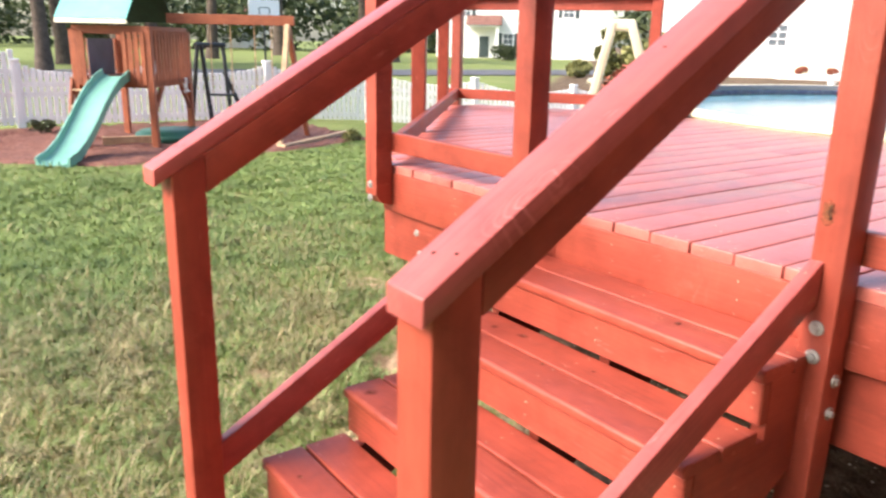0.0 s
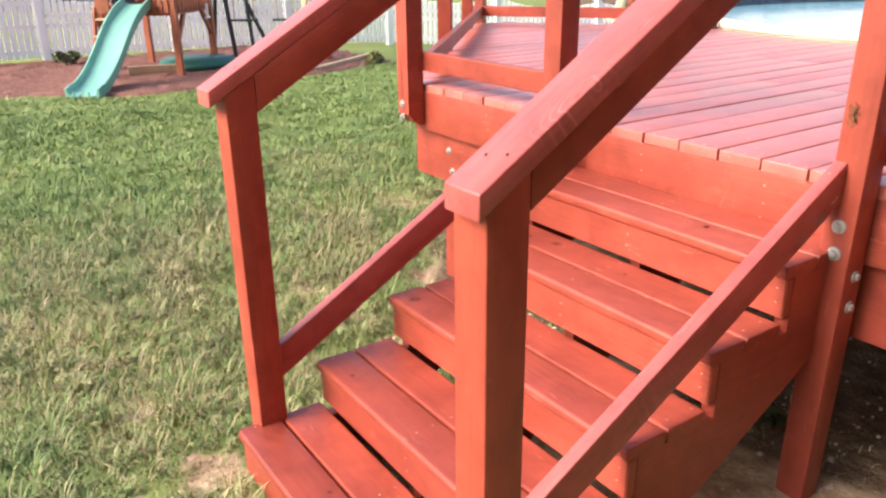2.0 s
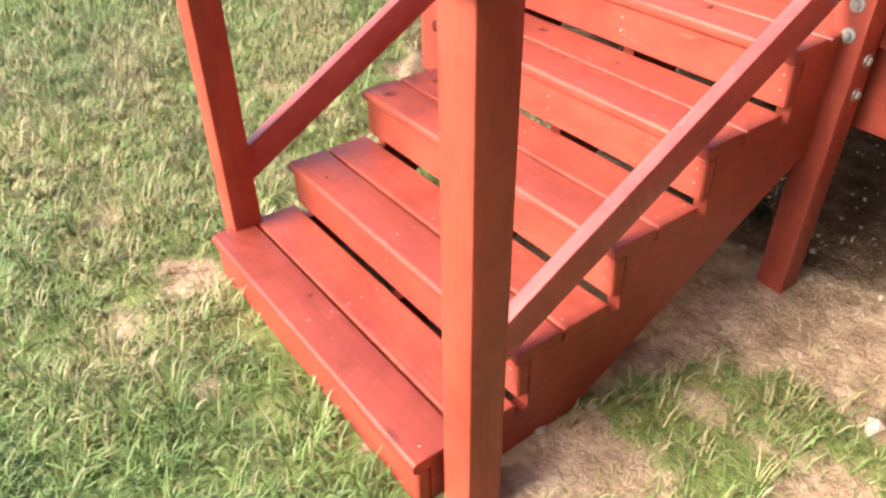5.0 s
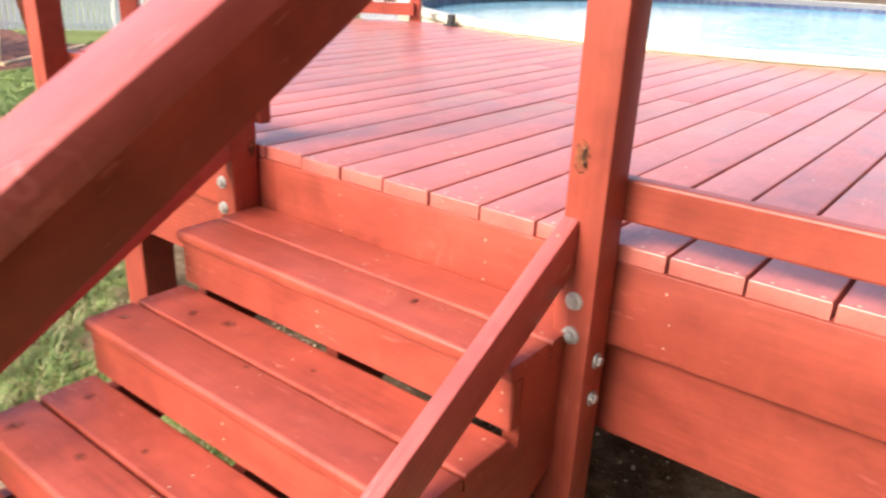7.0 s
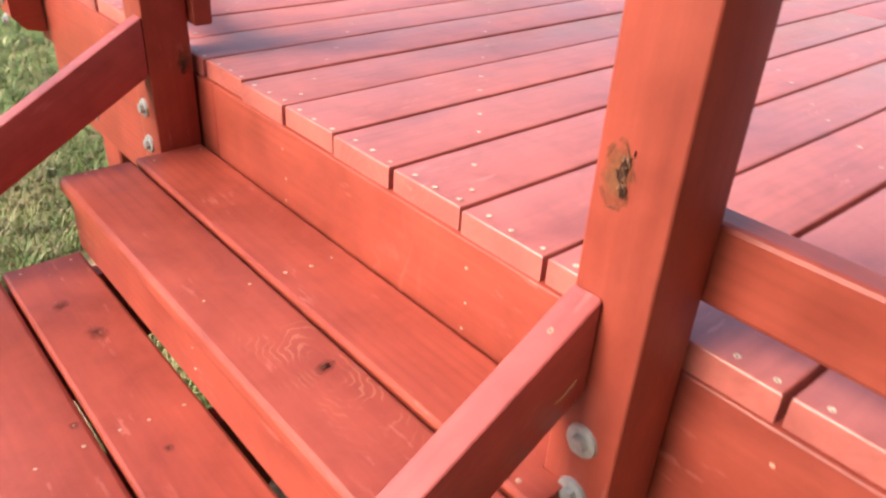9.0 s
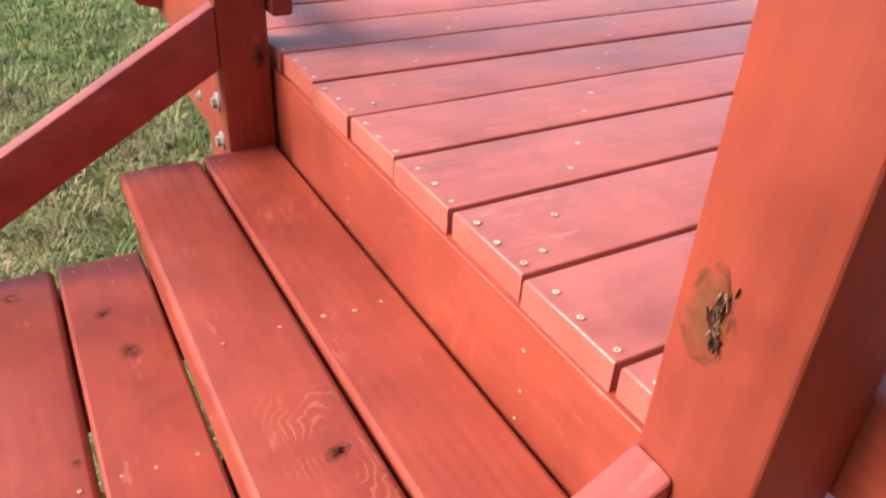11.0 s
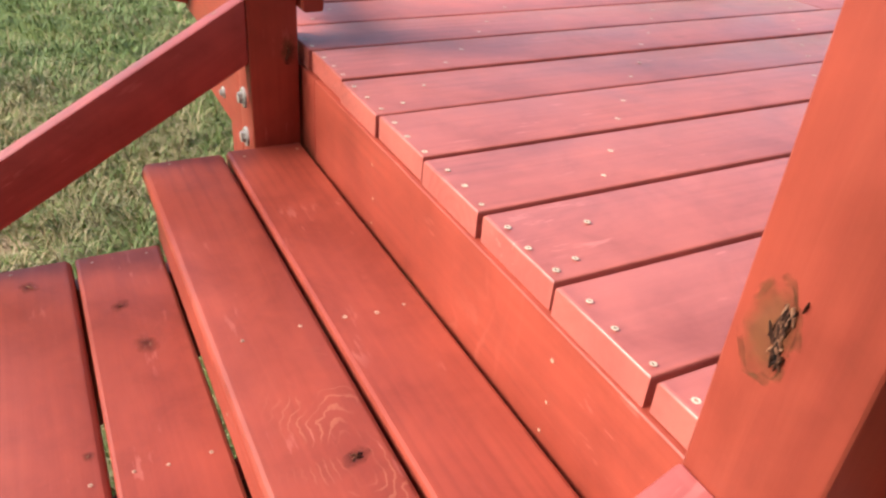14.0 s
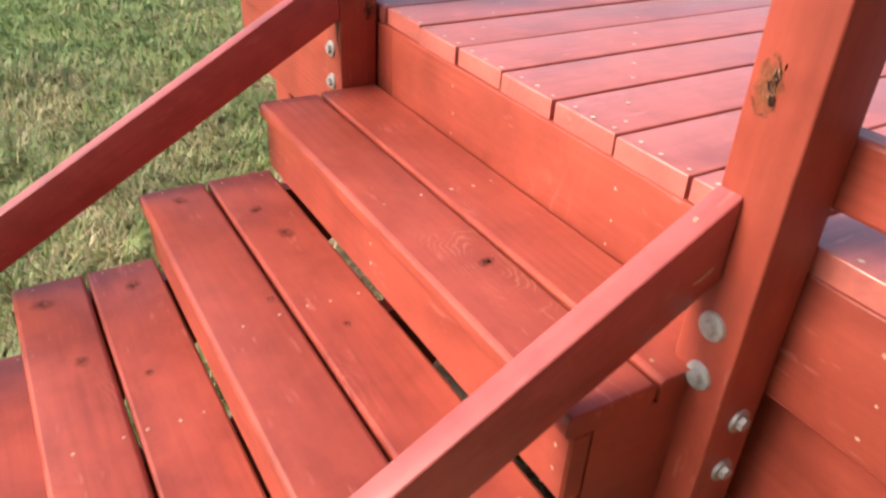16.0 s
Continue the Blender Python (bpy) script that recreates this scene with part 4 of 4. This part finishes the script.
def slats(u0, v0, u1, v1, n, z0, z1):
    for k in range(n):
        f = (k + 0.5) / n
        u, v = u0 + (u1 - u0) * f, v0 + (v1 - v0) * f
        a, bb = U(u, v, z0), U(u, v, z1)
        beam("slat", play, a, bb, 0.06, 0.022, CEDAR, 0.003, (U(u1, v1, 0) - U(u0, v0, 0)).cross(Vector((0, 0, 1))))


slats(0.05, -0.05, TU - 0.02, -0.05, 12, PH - 0.08, 1.62)
slats(0.05, TV + 0.05, TU - 0.02, TV + 0.05, 11, PH - 0.08, 1.5)
slats(-0.05, 0.03, -0.05, 0.36, 4, PH - 0.08, 1.6)
slats(-0.05, 0.86, -0.05, 0.98, 2, PH - 0.08, 1.6)
# a sunlit post, its brightness put into the paler wood
beam("post", play, U(-0.03, 0.64, PH), U(-0.03, 0.64, 1.62), 0.06, 0.06, PALE_WOOD, 0.004)
slats(TU + 0.05, 0.05, TU + 0.05, TV - 0.02, 8, PH - 0.08, 1.5)
for s in (1, -1):
    beam("brace", play, U(0.0 if s > 0 else TU, 0, PH - 0.5), U(0.42 if s > 0 else TU - 0.42, 0, PH - 0.06), 0.05, 0.07, CEDAR)
# canvas roof: two slopes and a fringe
rz, rt, RV = 1.76, 2.65, 0.22
def sheet(pts, mat, name, label=""):
    bm = bmesh.new()
    bm.faces.new([bm.verts.new(U(*p)) for p in pts])
    ob = part(name, bm, mat, play, label)
    mod = ob.modifiers.new("thickness", "SOLIDIFY")
    mod.thickness = 0.012
    return ob
sheet([(-0.14, RV, rz), (-0.14, TV + 0.16, rz), (TU * 0.5, TV + 0.16, rt), (TU * 0.5, RV, rt)], CANVAS, "roof", "faded turquoise canvas")
# the far slope's shade is put into a darker canvas colour
sheet([(TU + 0.14, RV, rz), (TU + 0.14, TV + 0.16, rz), (TU * 0.5, TV + 0.16, rt), (TU * 0.5, RV, rt)], SHADED_CANVAS, "roof", "dark green canvas with shade in its colour")
sheet([(-0.15, RV, rz), (-0.15, TV + 0.16, rz), (-0.16, TV + 0.16, rz - 0.06), (-0.16, RV, rz - 0.06)], CREAM, "fringe", "cream canvas edge")
sheet([(0.45, TV + 0.02, PH), (1.25, TV + 0.02, PH), (1.25, TV + 0.02, 1.5), (0.45, TV + 0.02, 1.5)], GREY_TARP, "tarp", "grey blue tarpaulin panel")
# slide: a dished chute with raised sides, swept along a curve
bm = bmesh.new()
prof = [(-0.20, 0.09), (-0.18, 0.095), (-0.16, 0.02), (-0.08, 0.0), (0.08, 0.0), (0.16, 0.02), (0.18, 0.095), (0.20, 0.09), (0.19, -0.05), (-0.19, -0.05)]
rows = []
for i in range(19):
    f = i / 18
    run = 1.68 * f
    z = 0.10 + (PH - 0.06) * (1 - f) + 0.07 * math.sin(2 * math.pi * f) + (0.02 if f > 0.92 else 0) - 0.08 * f
    flare = 1 + 0.06 * smooth01(0.7, 1, np.array(f))
    rows.append([bm.verts.new(U(-0.03 - run, 0.47 + 0.12 * f + x * float(flare), z + h)) for x, h in prof])
for a, bb in zip(rows, rows[1:]):
    for i in range(len(prof)):
        j = (i + 1) % len(prof)
        bm.faces.new((a[i], a[j], bb[j], bb[i]))
bm.faces.new(rows[0])
bm.faces.new(rows[-1][::-1])
bmesh.ops.recalc_face_normals(bm, faces=bm.faces[:])
part("slide", bm, TEAL, play, "green wavy plastic slide", None, True).data.set_sharp_from_angle(angle=radians(40))
for v in (0.50, 0.59, 0.68):
    beam("slide_rib", play, U(-1.735, v, 0.02), U(-1.735, v, 0.10), 0.03, 0.012, TEAL, 0.004, AM.to_3x3() @ Vector((1, 0, 0)))
# ladder beside the slide
for v in (0.80, 1.08):
    beam("ladder_rail", play, U(-0.35, v, -0.1), U(-0.02, v, PH), 0.035, 0.07, CEDAR)
for k in range(4):
    f = (k + 0.7) / 4.4
    beam("rung", play, U(-0.35 + 0.33 * f, 0.78, PH * f), U(-0.35 + 0.33 * f, 1.10, PH * f), 0.05, 0.03, PALE_WOOD)
# swing beam with its end frame
B0, B1 = U(TU * 0.5, 0, 1.80), Vector((5.10, 10.72, 1.70))
beam("swing_beam", play, B0, B1 + (B1 - B0).normalized() * 0.1, 0.08, 0.14, CEDAR)
for foot in ((4.66, 10.2, -0.2), (5.68, 11.3, -0.2)):
    beam("swing_leg", play, foot, B1 + Vector((0, 0, -0.05)), 0.07, 0.08, PALE_WOOD if foot[0] < 5 else CEDAR)
for f in (0.35, 0.52, 0.72, 0.86):
    p = B0.lerp(B1, f)
    tube("swing_chain", play, p - Vector((0, 0, 0.06)), p - Vector((0, 0, 1.05)), 0.008, PALE_WOOD, None, 6)
for f in (0.435, 0.79):
    p = B0.lerp(B1, f) - Vector((0, 0, 1.07))
    d = (B1 - B0).normalized() * 0.19
    beam("swing_seat", play, p - d, p + d, 0.14, 0.025, DARK, 0.006)
# grab handle
tube("handle", play, U(1.12, -0.09, PH - 0.22), U(1.12, -0.09, PH - 0.02), 0.02, WHITE)
tube("handle", play, U(1.04, -0.09, PH - 0.22), U(1.20, -0.09, PH - 0.22), 0.02, WHITE)

frame_b = thing("swing_frame", (4.9, 13.0, -0.1), "dark metal swing frame in front of the white fence", "swing frame")
dirs = lambda px_x, d: Vector((0.202 + d * px_x, 0.108 + d * math.sqrt(1 - px_x ** 2), 0))
for a, bb in (((0.322, 12.6, 1.33), (0.332, 12.4, -0.1)), ((0.346, 13.4, 1.33), (0.352, 13.2, 0.1)), ((0.346, 13.4, 0.9), (0.366, 13.5, 0.2)), ((0.318, 13.4, 1.33), (0.306, 13.4, -0.1))):
    p, q = dirs(a[0], a[1]), dirs(bb[0], bb[1])
    tube("leg", frame_b, p + Vector((0, 0, a[2])), q + Vector((0, 0, bb[2])), 0.035, DARK, None, 8)
p, q = dirs(0.316, 13.0), dirs(0.348, 13.4)
tube("top_bar", frame_b, p + Vector((0, 0, 1.33)), q + Vector((0, 0, 1.33)), 0.04, DARK, None, 8)

# mulch bed, its timber edging and a low green sandbox
xs, ys = np.linspace(-6, 6.4, 90), np.linspace(9.2, 14.2, 44)
MX, MY = np.meshgrid(xs, ys, indexing="ij")
front = 9.75 + 0.75 * smooth01(2.6, 1.2, MX) + 0.28 * np.clip(MX - 3.6, 0, 3) + 0.08 * np.sin(MX * 2.2)
MY = front + (MY - 9.2) / 5.0 * (14.2 - front)
MZ = G + 0.03 + 0.02 * lumps(MX, MY, 7, 41) + 0.012 * np.random.RandomState(2).normal(size=MX.shape)
MZ[:, 0] = G - 0.03
a, c = MX.shape
ii = np.arange(a * c).reshape(a, c)
tagged(soup("mulch_bed", np.stack([MX, MY, MZ], -1).reshape(-1, 3).tolist(), np.stack([ii[:-1, :-1], ii[1:, :-1], ii[1:, 1:], ii[:-1, 1:]], -1).reshape(-1, 4).tolist(), MULCH), "red-brown mulch bed under the play set", "mulch", "", "structure")
edging = thing("timber_edging", (5, 10.6, G), "pale timber edging of the mulch bed", "edging")
beam("timber", edging, (4.7, 10.15, G + 0.03), (6.5, 11.4, G + 0.03), 0.09, 0.09, PALE_WOOD)
beam("timber", edging, (2.65, 11.7, G + 0.07), (3.5, 11.5, G + 0.07), 0.09, 0.12, PALE_WOOD)
tub = thing("sandbox", (3.6, 12.0, G), "low green plastic sandbox on the mulch", "sandbox")
bm = bmesh.new()
bmesh.ops.create_cone(bm, cap_ends=True, segments=28, radius1=0.62, radius2=0.55, depth=0.14)
bmesh.ops.bevel(bm, geom=[e for e in bm.edges if e.calc_face_angle(0) > 0.6], offset=0.03, segments=2, affect="EDGES")
part("tub", bm, DARK_TEAL, tub, "", Matrix.Translation((3.75, 11.9, G + 0.09)), True)

# ---- picket fence ----
fence = thing("picket_fence", (3, 14.3, -0.1), "white vinyl picket fence with scalloped top", "fence")
LINE = [Vector((-9.8, 14.3)), Vector((2.0, 14.43)), Vector((8.2, 13.7)), Vector((21, 9.0))]
picket_n = 0
far_v, far_f = [], []
for a, bb in zip(LINE, LINE[1:]):
    length = (bb - a).length
    bays = max(1, round(length / 2.4))
    tall = 1.27 if a.x < 0 else 1.06
    d = (bb - a) / bays
    dn = d.normalized()
    for k in range(bays):
        p = a + d * k
        z0 = float(height_at(np.array([p.x]), np.array([p.y]))[0])
        q = p + d
        z1 = float(height_at(np.array([q.x]), np.array([q.y]))[0])
        box("post", fence, (p.x - 0.06, p.y - 0.06, z0 - 0.1), (p.x + 0.06, p.y + 0.06, z0 + tall + 0.03), WHITE, "z", 0.01)
        box("post_cap", fence, (p.x - 0.075, p.y - 0.075, z0 + tall + 0.03), (p.x + 0.075, p.y + 0.075, z0 + tall + 0.07), WHITE, "x", 0.012)
        for h in (0.16, 0.56, tall - 0.34):
            beam("rail", fence, (p.x, p.y, z0 + h), (q.x, q.y, z1 + h), 0.04, 0.08, WHITE)
        count = int(d.length / 0.098)
        for i in range(count):
            f = (i + 0.5) / count
            c = p + d * f
            z = z0 + (z1 - z0) * f
            top = tall - 0.22 * math.sqrt(math.sin(math.pi * f))
            top = round(top / 0.02) * 0.02
            m = Matrix.Translation((c.x, c.y - 0.03, z + 0.06 + top / 2)) @ Matrix.Rotation(math.atan2(dn.y, dn.x), 4, "Z")
            if -0.5 < c.x < 14 and picket_n < 290:
                picket_n += 1
                link_mesh("picket", box_mesh((0.078, 0.022, top), WHITE, 0.006), fence, m)
            else:
                o = len(far_v)
                for sx, sy, sz in ((-1, -1, -1), (1, -1, -1), (1, 1, -1), (-1, 1, -1), (-1, -1, 1), (1, -1, 1), (1, 1, 1), (-1, 1, 1)):
                    far_v.append((m @ Vector((sx * 0.039, sy * 0.011, sz * top / 2)))[:])
                far_f += [tuple(o + i for i in q4) for q4 in ((0, 1, 5, 4), (1, 2, 6, 5), (2, 3, 7, 6), (3, 0, 4, 7), (4, 5, 6, 7))]
tagged(soup("picket_row", far_v, far_f, WHITE, fence), kind="stuff")

# ---- distance ----
road = bmesh.new()
pts = [(-40, 31), (10, 31), (60, 24), (140, 5)]
va = [road.verts.new((x, y, 0)) for x, y in pts]
vb = [road.verts.new((x + 1.2, y + 6.5, 0)) for x, y in pts]
for i in range(3):
    road.faces.new((va[i], va[i + 1], vb[i + 1], vb[i]))
tagged(part("road", road, ASPHALT, None, "", Matrix.Translation((0, 0, -0.04))), "grey asphalt street beyond the gardens", "road", "", "structure")


def place(px_dir, d):
    v = Vector(px_dir).normalized()
    return Vector((0.202 + v.x * d, 0.108 + v.y * d, 0))


def house(centre, facing, width, depth, eaves, label, wins, door_at, porch):
    """A gabled house; wins: (along, sill, width, height) on the front."""
    base = Vector((centre.x, centre.y, -0.1))
    h = thing("house", base, label, "house")
    x = Vector((-facing.y, facing.x, 0)).normalized()
    y = -facing.normalized()
    R = Matrix((x, y, Vector((0, 0, 1)))).transposed().to_4x4()
    R.translation = base

    def bx(name, lo, hi, mat, edge=0.01, parent=h, label=""):
        c = (Vector(lo) + Vector(hi)) / 2
        return link_mesh(name, box_mesh(tuple(abs(q - p) for p, q in zip(lo, hi)), mat, edge), parent, R @ Matrix.Translation(c), label)
    w = width / 2
    bx("wall", (-w, 0, -0.3), (w, depth, eaves), SIDING, 0.02)
    rise = depth * 0.32
    bm = prism([(-0.5, eaves - 0.05), (depth / 2, eaves + rise), (depth + 0.5, eaves - 0.05), (depth / 2, eaves + rise - 0.3)], -w - 0.4, w + 0.4)
    part("roof", bm, ROOF, h, "", R @ Matrix.Rotation(radians(90), 4, "Z"))
    for a, s, ww, hh in wins:
        f = bx("window", (a - ww / 2 - 0.08, -0.05, s - 0.08), (a + ww / 2 + 0.08, 0.02, s + hh + 0.08), WHITE)
        for r in range(3):
            for c in range(2):
                bx("pane", (a - ww / 2 + c * ww / 2 + 0.03, -0.06, s + r * hh / 3 + 0.03), (a - ww / 2 + (c + 1) * ww / 2 - 0.03, -0.045, s + (r + 1) * hh / 3 - 0.03), GLASS_DARK, 0, f)
        for sgn in (-1, 1) if porch else ():
            bx("shutter", (a + sgn * (ww / 2 + 0.3) - 0.17, -0.07, s - 0.05), (a + sgn * (ww / 2 + 0.3) + 0.17, -0.02, s + hh + 0.05), SHUTTER)
    d = bx("door", (door_at - 0.5, -0.06, 0.1), (door_at + 0.5, 0.03, 2.2), SHUTTER if porch else CREAM)
    if not porch:
        bx("step", (door_at - 1.3, -1.4, -0.3), (door_at + 2.2, -0.07, 0.28), SIDING, 0.02)
        bx("shutter", (door_at + 1.05, -0.06, 0.5), (door_at + 1.65, -0.013, 2.3), CREAM)
    for k in range(6):
        bx("clapboard", (-w, -0.012, 0.5 + k * 0.9), (w, 0.004, 0.515 + k * 0.9), SIDING, 0)
    if porch:
        bx("porch_roof", (door_at - 1.65, -1.7, 3.1), (door_at + 1.65, 0, 3.3), WHITE)
        bm = prism([(-1.9, 3.3), (0, 4.3), (0, 3.3)], door_at - 1.8, door_at + 1.8)
        for v in bm.verts:
            v.co = Vector((v.co.y, v.co.x, v.co.z))
        bmesh.ops.recalc_face_normals(bm, faces=bm.faces[:])
        part("porch_roof", bm, ROOF, h, "red brown shingles", R)
        for s in (-1.4, 1.4):
            bx("porch_column", (door_at + s - 0.15, -1.6, 0), (door_at + s + 0.15, -1.3, 3.1), WHITE, 0.03)
    return h


fc = lambda p: Vector((-p.x, -p.y, 0)).normalized()
p = place((0.665, 0.747), 82)
house(p, fc(p), 18, 9, 6.2, "white two-storey house with a small shingled porch", [(-1.5, 0.9, 1.0, 1.6), (1.9, 4.2, 1.1, 1.5), (4.6, 4.2, 1.1, 1.5), (-6, 4.2, 1.1, 1.5)], -4.0, True)
p = place((0.875, 0.484), 46)
house(p, fc(p) + Vector((0.15, -0.2, 0)), 15, 9, 6.5, "white two-storey house beyond the pool", [(-1.75, 1.7, 0.9, 1.1), (3.5, 1.6, 1.0, 1.3), (-3.2, 4.4, 1.0, 1.4)], -0.45, False)
p = place((0.372, 0.928), 125)
house(p, fc(p), 9, 8, 5.0, "pale house behind the street trees", [(-3, 1, 1.2, 1.5), (0, 1, 1.2, 1.5)], 2.8, False)


def leaf_cloud(centres, count, size, seed):
    r = np.random.RandomState(seed)
    vs = np.zeros((count, 4, 3))
    cc = np.array([c[:3] for c in centres])
    rr = np.array([c[3] for c in centres])
    pick = r.randint(0, len(cc), count)
    d = r.normal(size=(count, 3))
    d /= np.linalg.norm(d, axis=1)[:, None]
    pos = cc[pick] + d * rr[pick][:, None] * (r.uniform(0.35, 1.0, count) ** 0.5)[:, None] * np.array([1, 1, 0.8])
    u = r.normal(size=(count, 3))
    u /= np.linalg.norm(u, axis=1)[:, None]
    w = np.cross(u, r.normal(size=(count, 3)))
    w /= np.linalg.norm(w, axis=1)[:, None]
    s = size * r.uniform(0.5, 1.4, count)[:, None]
    vs[:, 0], vs[:, 1], vs[:, 2], vs[:, 3] = pos - u * s, pos + w * s * 0.5, pos + u * s, pos - w * s * 0.5
    return vs.reshape(-1, 3).tolist(), np.arange(count * 4).reshape(-1, 4).tolist()


def tree(at, h, r, seed, label, crown_low=0.35, mat=None):
    rg = random.Random(seed)
    t = thing("tree", at, label, "tree", "trees along the street")
    bm = bmesh.new()
    prev = None
    for k in range(7):
        f = k / 6
        rad = r * (1.25 - 0.2 * f - 0.65 * f * f) if k else r * 1.6
        c = Vector((0.15 * math.sin(seed + f * 3), 0.15 * math.cos(seed * 2 + f * 2), h * 0.75 * f - 0.1))
        loop = [bm.verts.new(c + Vector((rad * math.cos(a * math.pi / 5), rad * math.sin(a * math.pi / 5), 0))) for a in range(10)]
        if prev:
            for i in range(10):
                bm.faces.new((prev[i], prev[(i + 1) % 10], loop[(i + 1) % 10], loop[i]))
        prev = loop
    part("trunk", bm, BARK, t, "", Matrix.Translation(at), True)
    clumps = []
    for k in range(9):
        a, f = rg.uniform(0, 6.28), rg.uniform(crown_low, 0.7)
        reach = h * rg.uniform(0.14, 0.3)
        q = Vector((math.cos(a) * reach, math.sin(a) * reach, h * (f + 0.16)))
        tube("limb", t, Vector(at) + Vector((0, 0, h * f)), Vector(at) + q, r * 0.4, BARK, r * 0.12, 6)
        clumps.append((q.x, q.y, q.z, h * rg.uniform(0.12, 0.2)))
    clumps.append((0, 0, h * 0.85, h * 0.2))
    vs, fs = leaf_cloud(clumps, 6500, 0.12, seed)
    soup("crown", vs, fs, mat or LEAF, t, "", Matrix.Translation(at))


for i, (dx, d, h, r) in enumerate(((0.15, 36, 9, 0.25), (0.172, 46, 10, 0.3), (0.235, 40, 9, 0.3), (0.10, 50, 11, 0.3), (0.27, 48, 11, 0.3), (0.335, 60, 12, 0.35), (0.50, 66, 11, 0.4), (0.53, 58, 9, 0.4), (0.41, 75, 12, 0.5), (0.02, 45, 10, 0.45))):
    q = place((dx, math.sqrt(1 - dx * dx)), d)
    tree((q.x, q.y, -0.1), h, r, i + 1, "leafy street tree with a dark trunk", 0.45)


def bush(at, r, seed, label, mat, n=900, size=0.12, name="bush", tall=1.0):
    rg = random.Random(seed)
    t = thing(name, at, label, "bush")
    clumps = [(rg.uniform(-0.6, 0.6) * r, rg.uniform(-0.6, 0.6) * r, r * tall * rg.uniform(0.35 / tall, 0.9), r * rg.uniform(0.35, 0.6)) for _ in range(8)]
    for k in range(4):
        tube("stem", t, Vector(at), Vector(at) + Vector(clumps[k][:3]), 0.03, BARK, 0.012, 5)
    vs, fs = leaf_cloud(clumps, n, size, seed)
    soup("foliage", vs, fs, mat, t, "", Matrix.Translation(at))


for i, (dx, dy, d, r, mat, lab) in enumerate((
        (0.647, 0.7625, 70, 1.3, LEAF, "round dark bush before the white house"), (0.655, 0.7556, 70, 1.1, LEAF, "round dark bush before the white house"),
        (0.713, 0.70, 38, 0.7, SHRUB, "yellow-green shrub before the house"), (0.769, 0.639, 24, 0.6, SHRUB, "tall loose shrub behind the pool ladder"), (0.753, 0.658, 27, 0.75, SHRUB, "tall yellow-green shrub behind the pool ladder"),
        (0.775, 0.632, 22, 1.0, FLOWER, "flowering shrub by the pool"), (0.79, 0.612, 30, 2.0, SHRUB, "tall loose shrub beyond the pool"), (0.871, 0.491, 45.4, 0.33, FLOWER, "potted flowers by the house"), (0.887, 0.462, 45.6, 0.33, FLOWER, "potted flowers by the house"),
        (0.145, 0.989, 13.4, 0.22, LEAF, "small green weed by the fence"), (0.49, 0.872, 12.0, 0.2, SHRUB, "tuft of tall grass at the mulch edge"))):
    q = place((dx, dy), d)
    up = 3.2 if "ladder" in lab else 1.0
    bush((q.x, q.y, 0.17 if d > 45 and d < 46 else -0.1), r, 50 + i, lab, mat, 1500 if d > 20 else 500, 0.05 * r + (0.08 if 20 < d < 45 else 0.02), "bush", up)
# long dark hedge and far woods close the view
rw = np.random.RandomState(77)
ang = rw.uniform(-math.pi, math.pi, 560)
dist = rw.uniform(100, 135, 560)
vs, fs = leaf_cloud([(0.2 + d * math.cos(a), d * math.sin(a), rw.uniform(1, 7), rw.uniform(3, 5.5)) for a, d in zip(ang, dist)], 150000, 0.5, 78)
tagged(soup("far_woods", vs, fs, LEAF), "dark wooded edge behind the houses", "woods", "", "stuff")
# basketball stand by the street
hoop = thing("basketball_hoop", place((0.393, 0.92), 45), "white basketball backboard on a pole by the street", "basketball hoop")
q = place((0.393, 0.92), 45)
tube("pole", hoop, q + Vector((0, 0, -0.2)), q + Vector((0, 0, 2.6)), 0.06, DARK)
box("backboard", hoop, (q.x - 0.9, q.y - 0.1, 2.4), (q.x + 0.9, q.y - 0.05, 3.5), WHITE, "x", 0.01)
for s in (-0.3, 0.3):
    box("target_line", hoop, (q.x + s - 0.03, q.y - 0.106, 2.6), (q.x + s + 0.03, q.y - 0.101, 3.05), SHUTTER, "z", 0)
box("target_line", hoop, (q.x - 0.3, q.y - 0.106, 3.05), (q.x + 0.3, q.y - 0.101, 3.1), SHUTTER, "x", 0)

# an unseen wall, added behind the camera to shade the faces towards -y
tagged(box("wall_south", None, (-14, -3.05, G - 0.3), (16.0, -2.75, 9.5), SHADE_WALL, "x", 0.0), "unseen plain wall added to block sky light", "wall", "", "structure")

for i, (x, y, r) in enumerate(((2.62, 0.62, 0.06), (2.95, 0.30, 0.06), (2.30, 1.25, 0.06))):
    bush((x, y, float(height_at(np.array([x]), np.array([y]))[0])), r, 90 + i, "small green weed on shaded soil under the deck", LEAF, 140, 0.02, "weed")
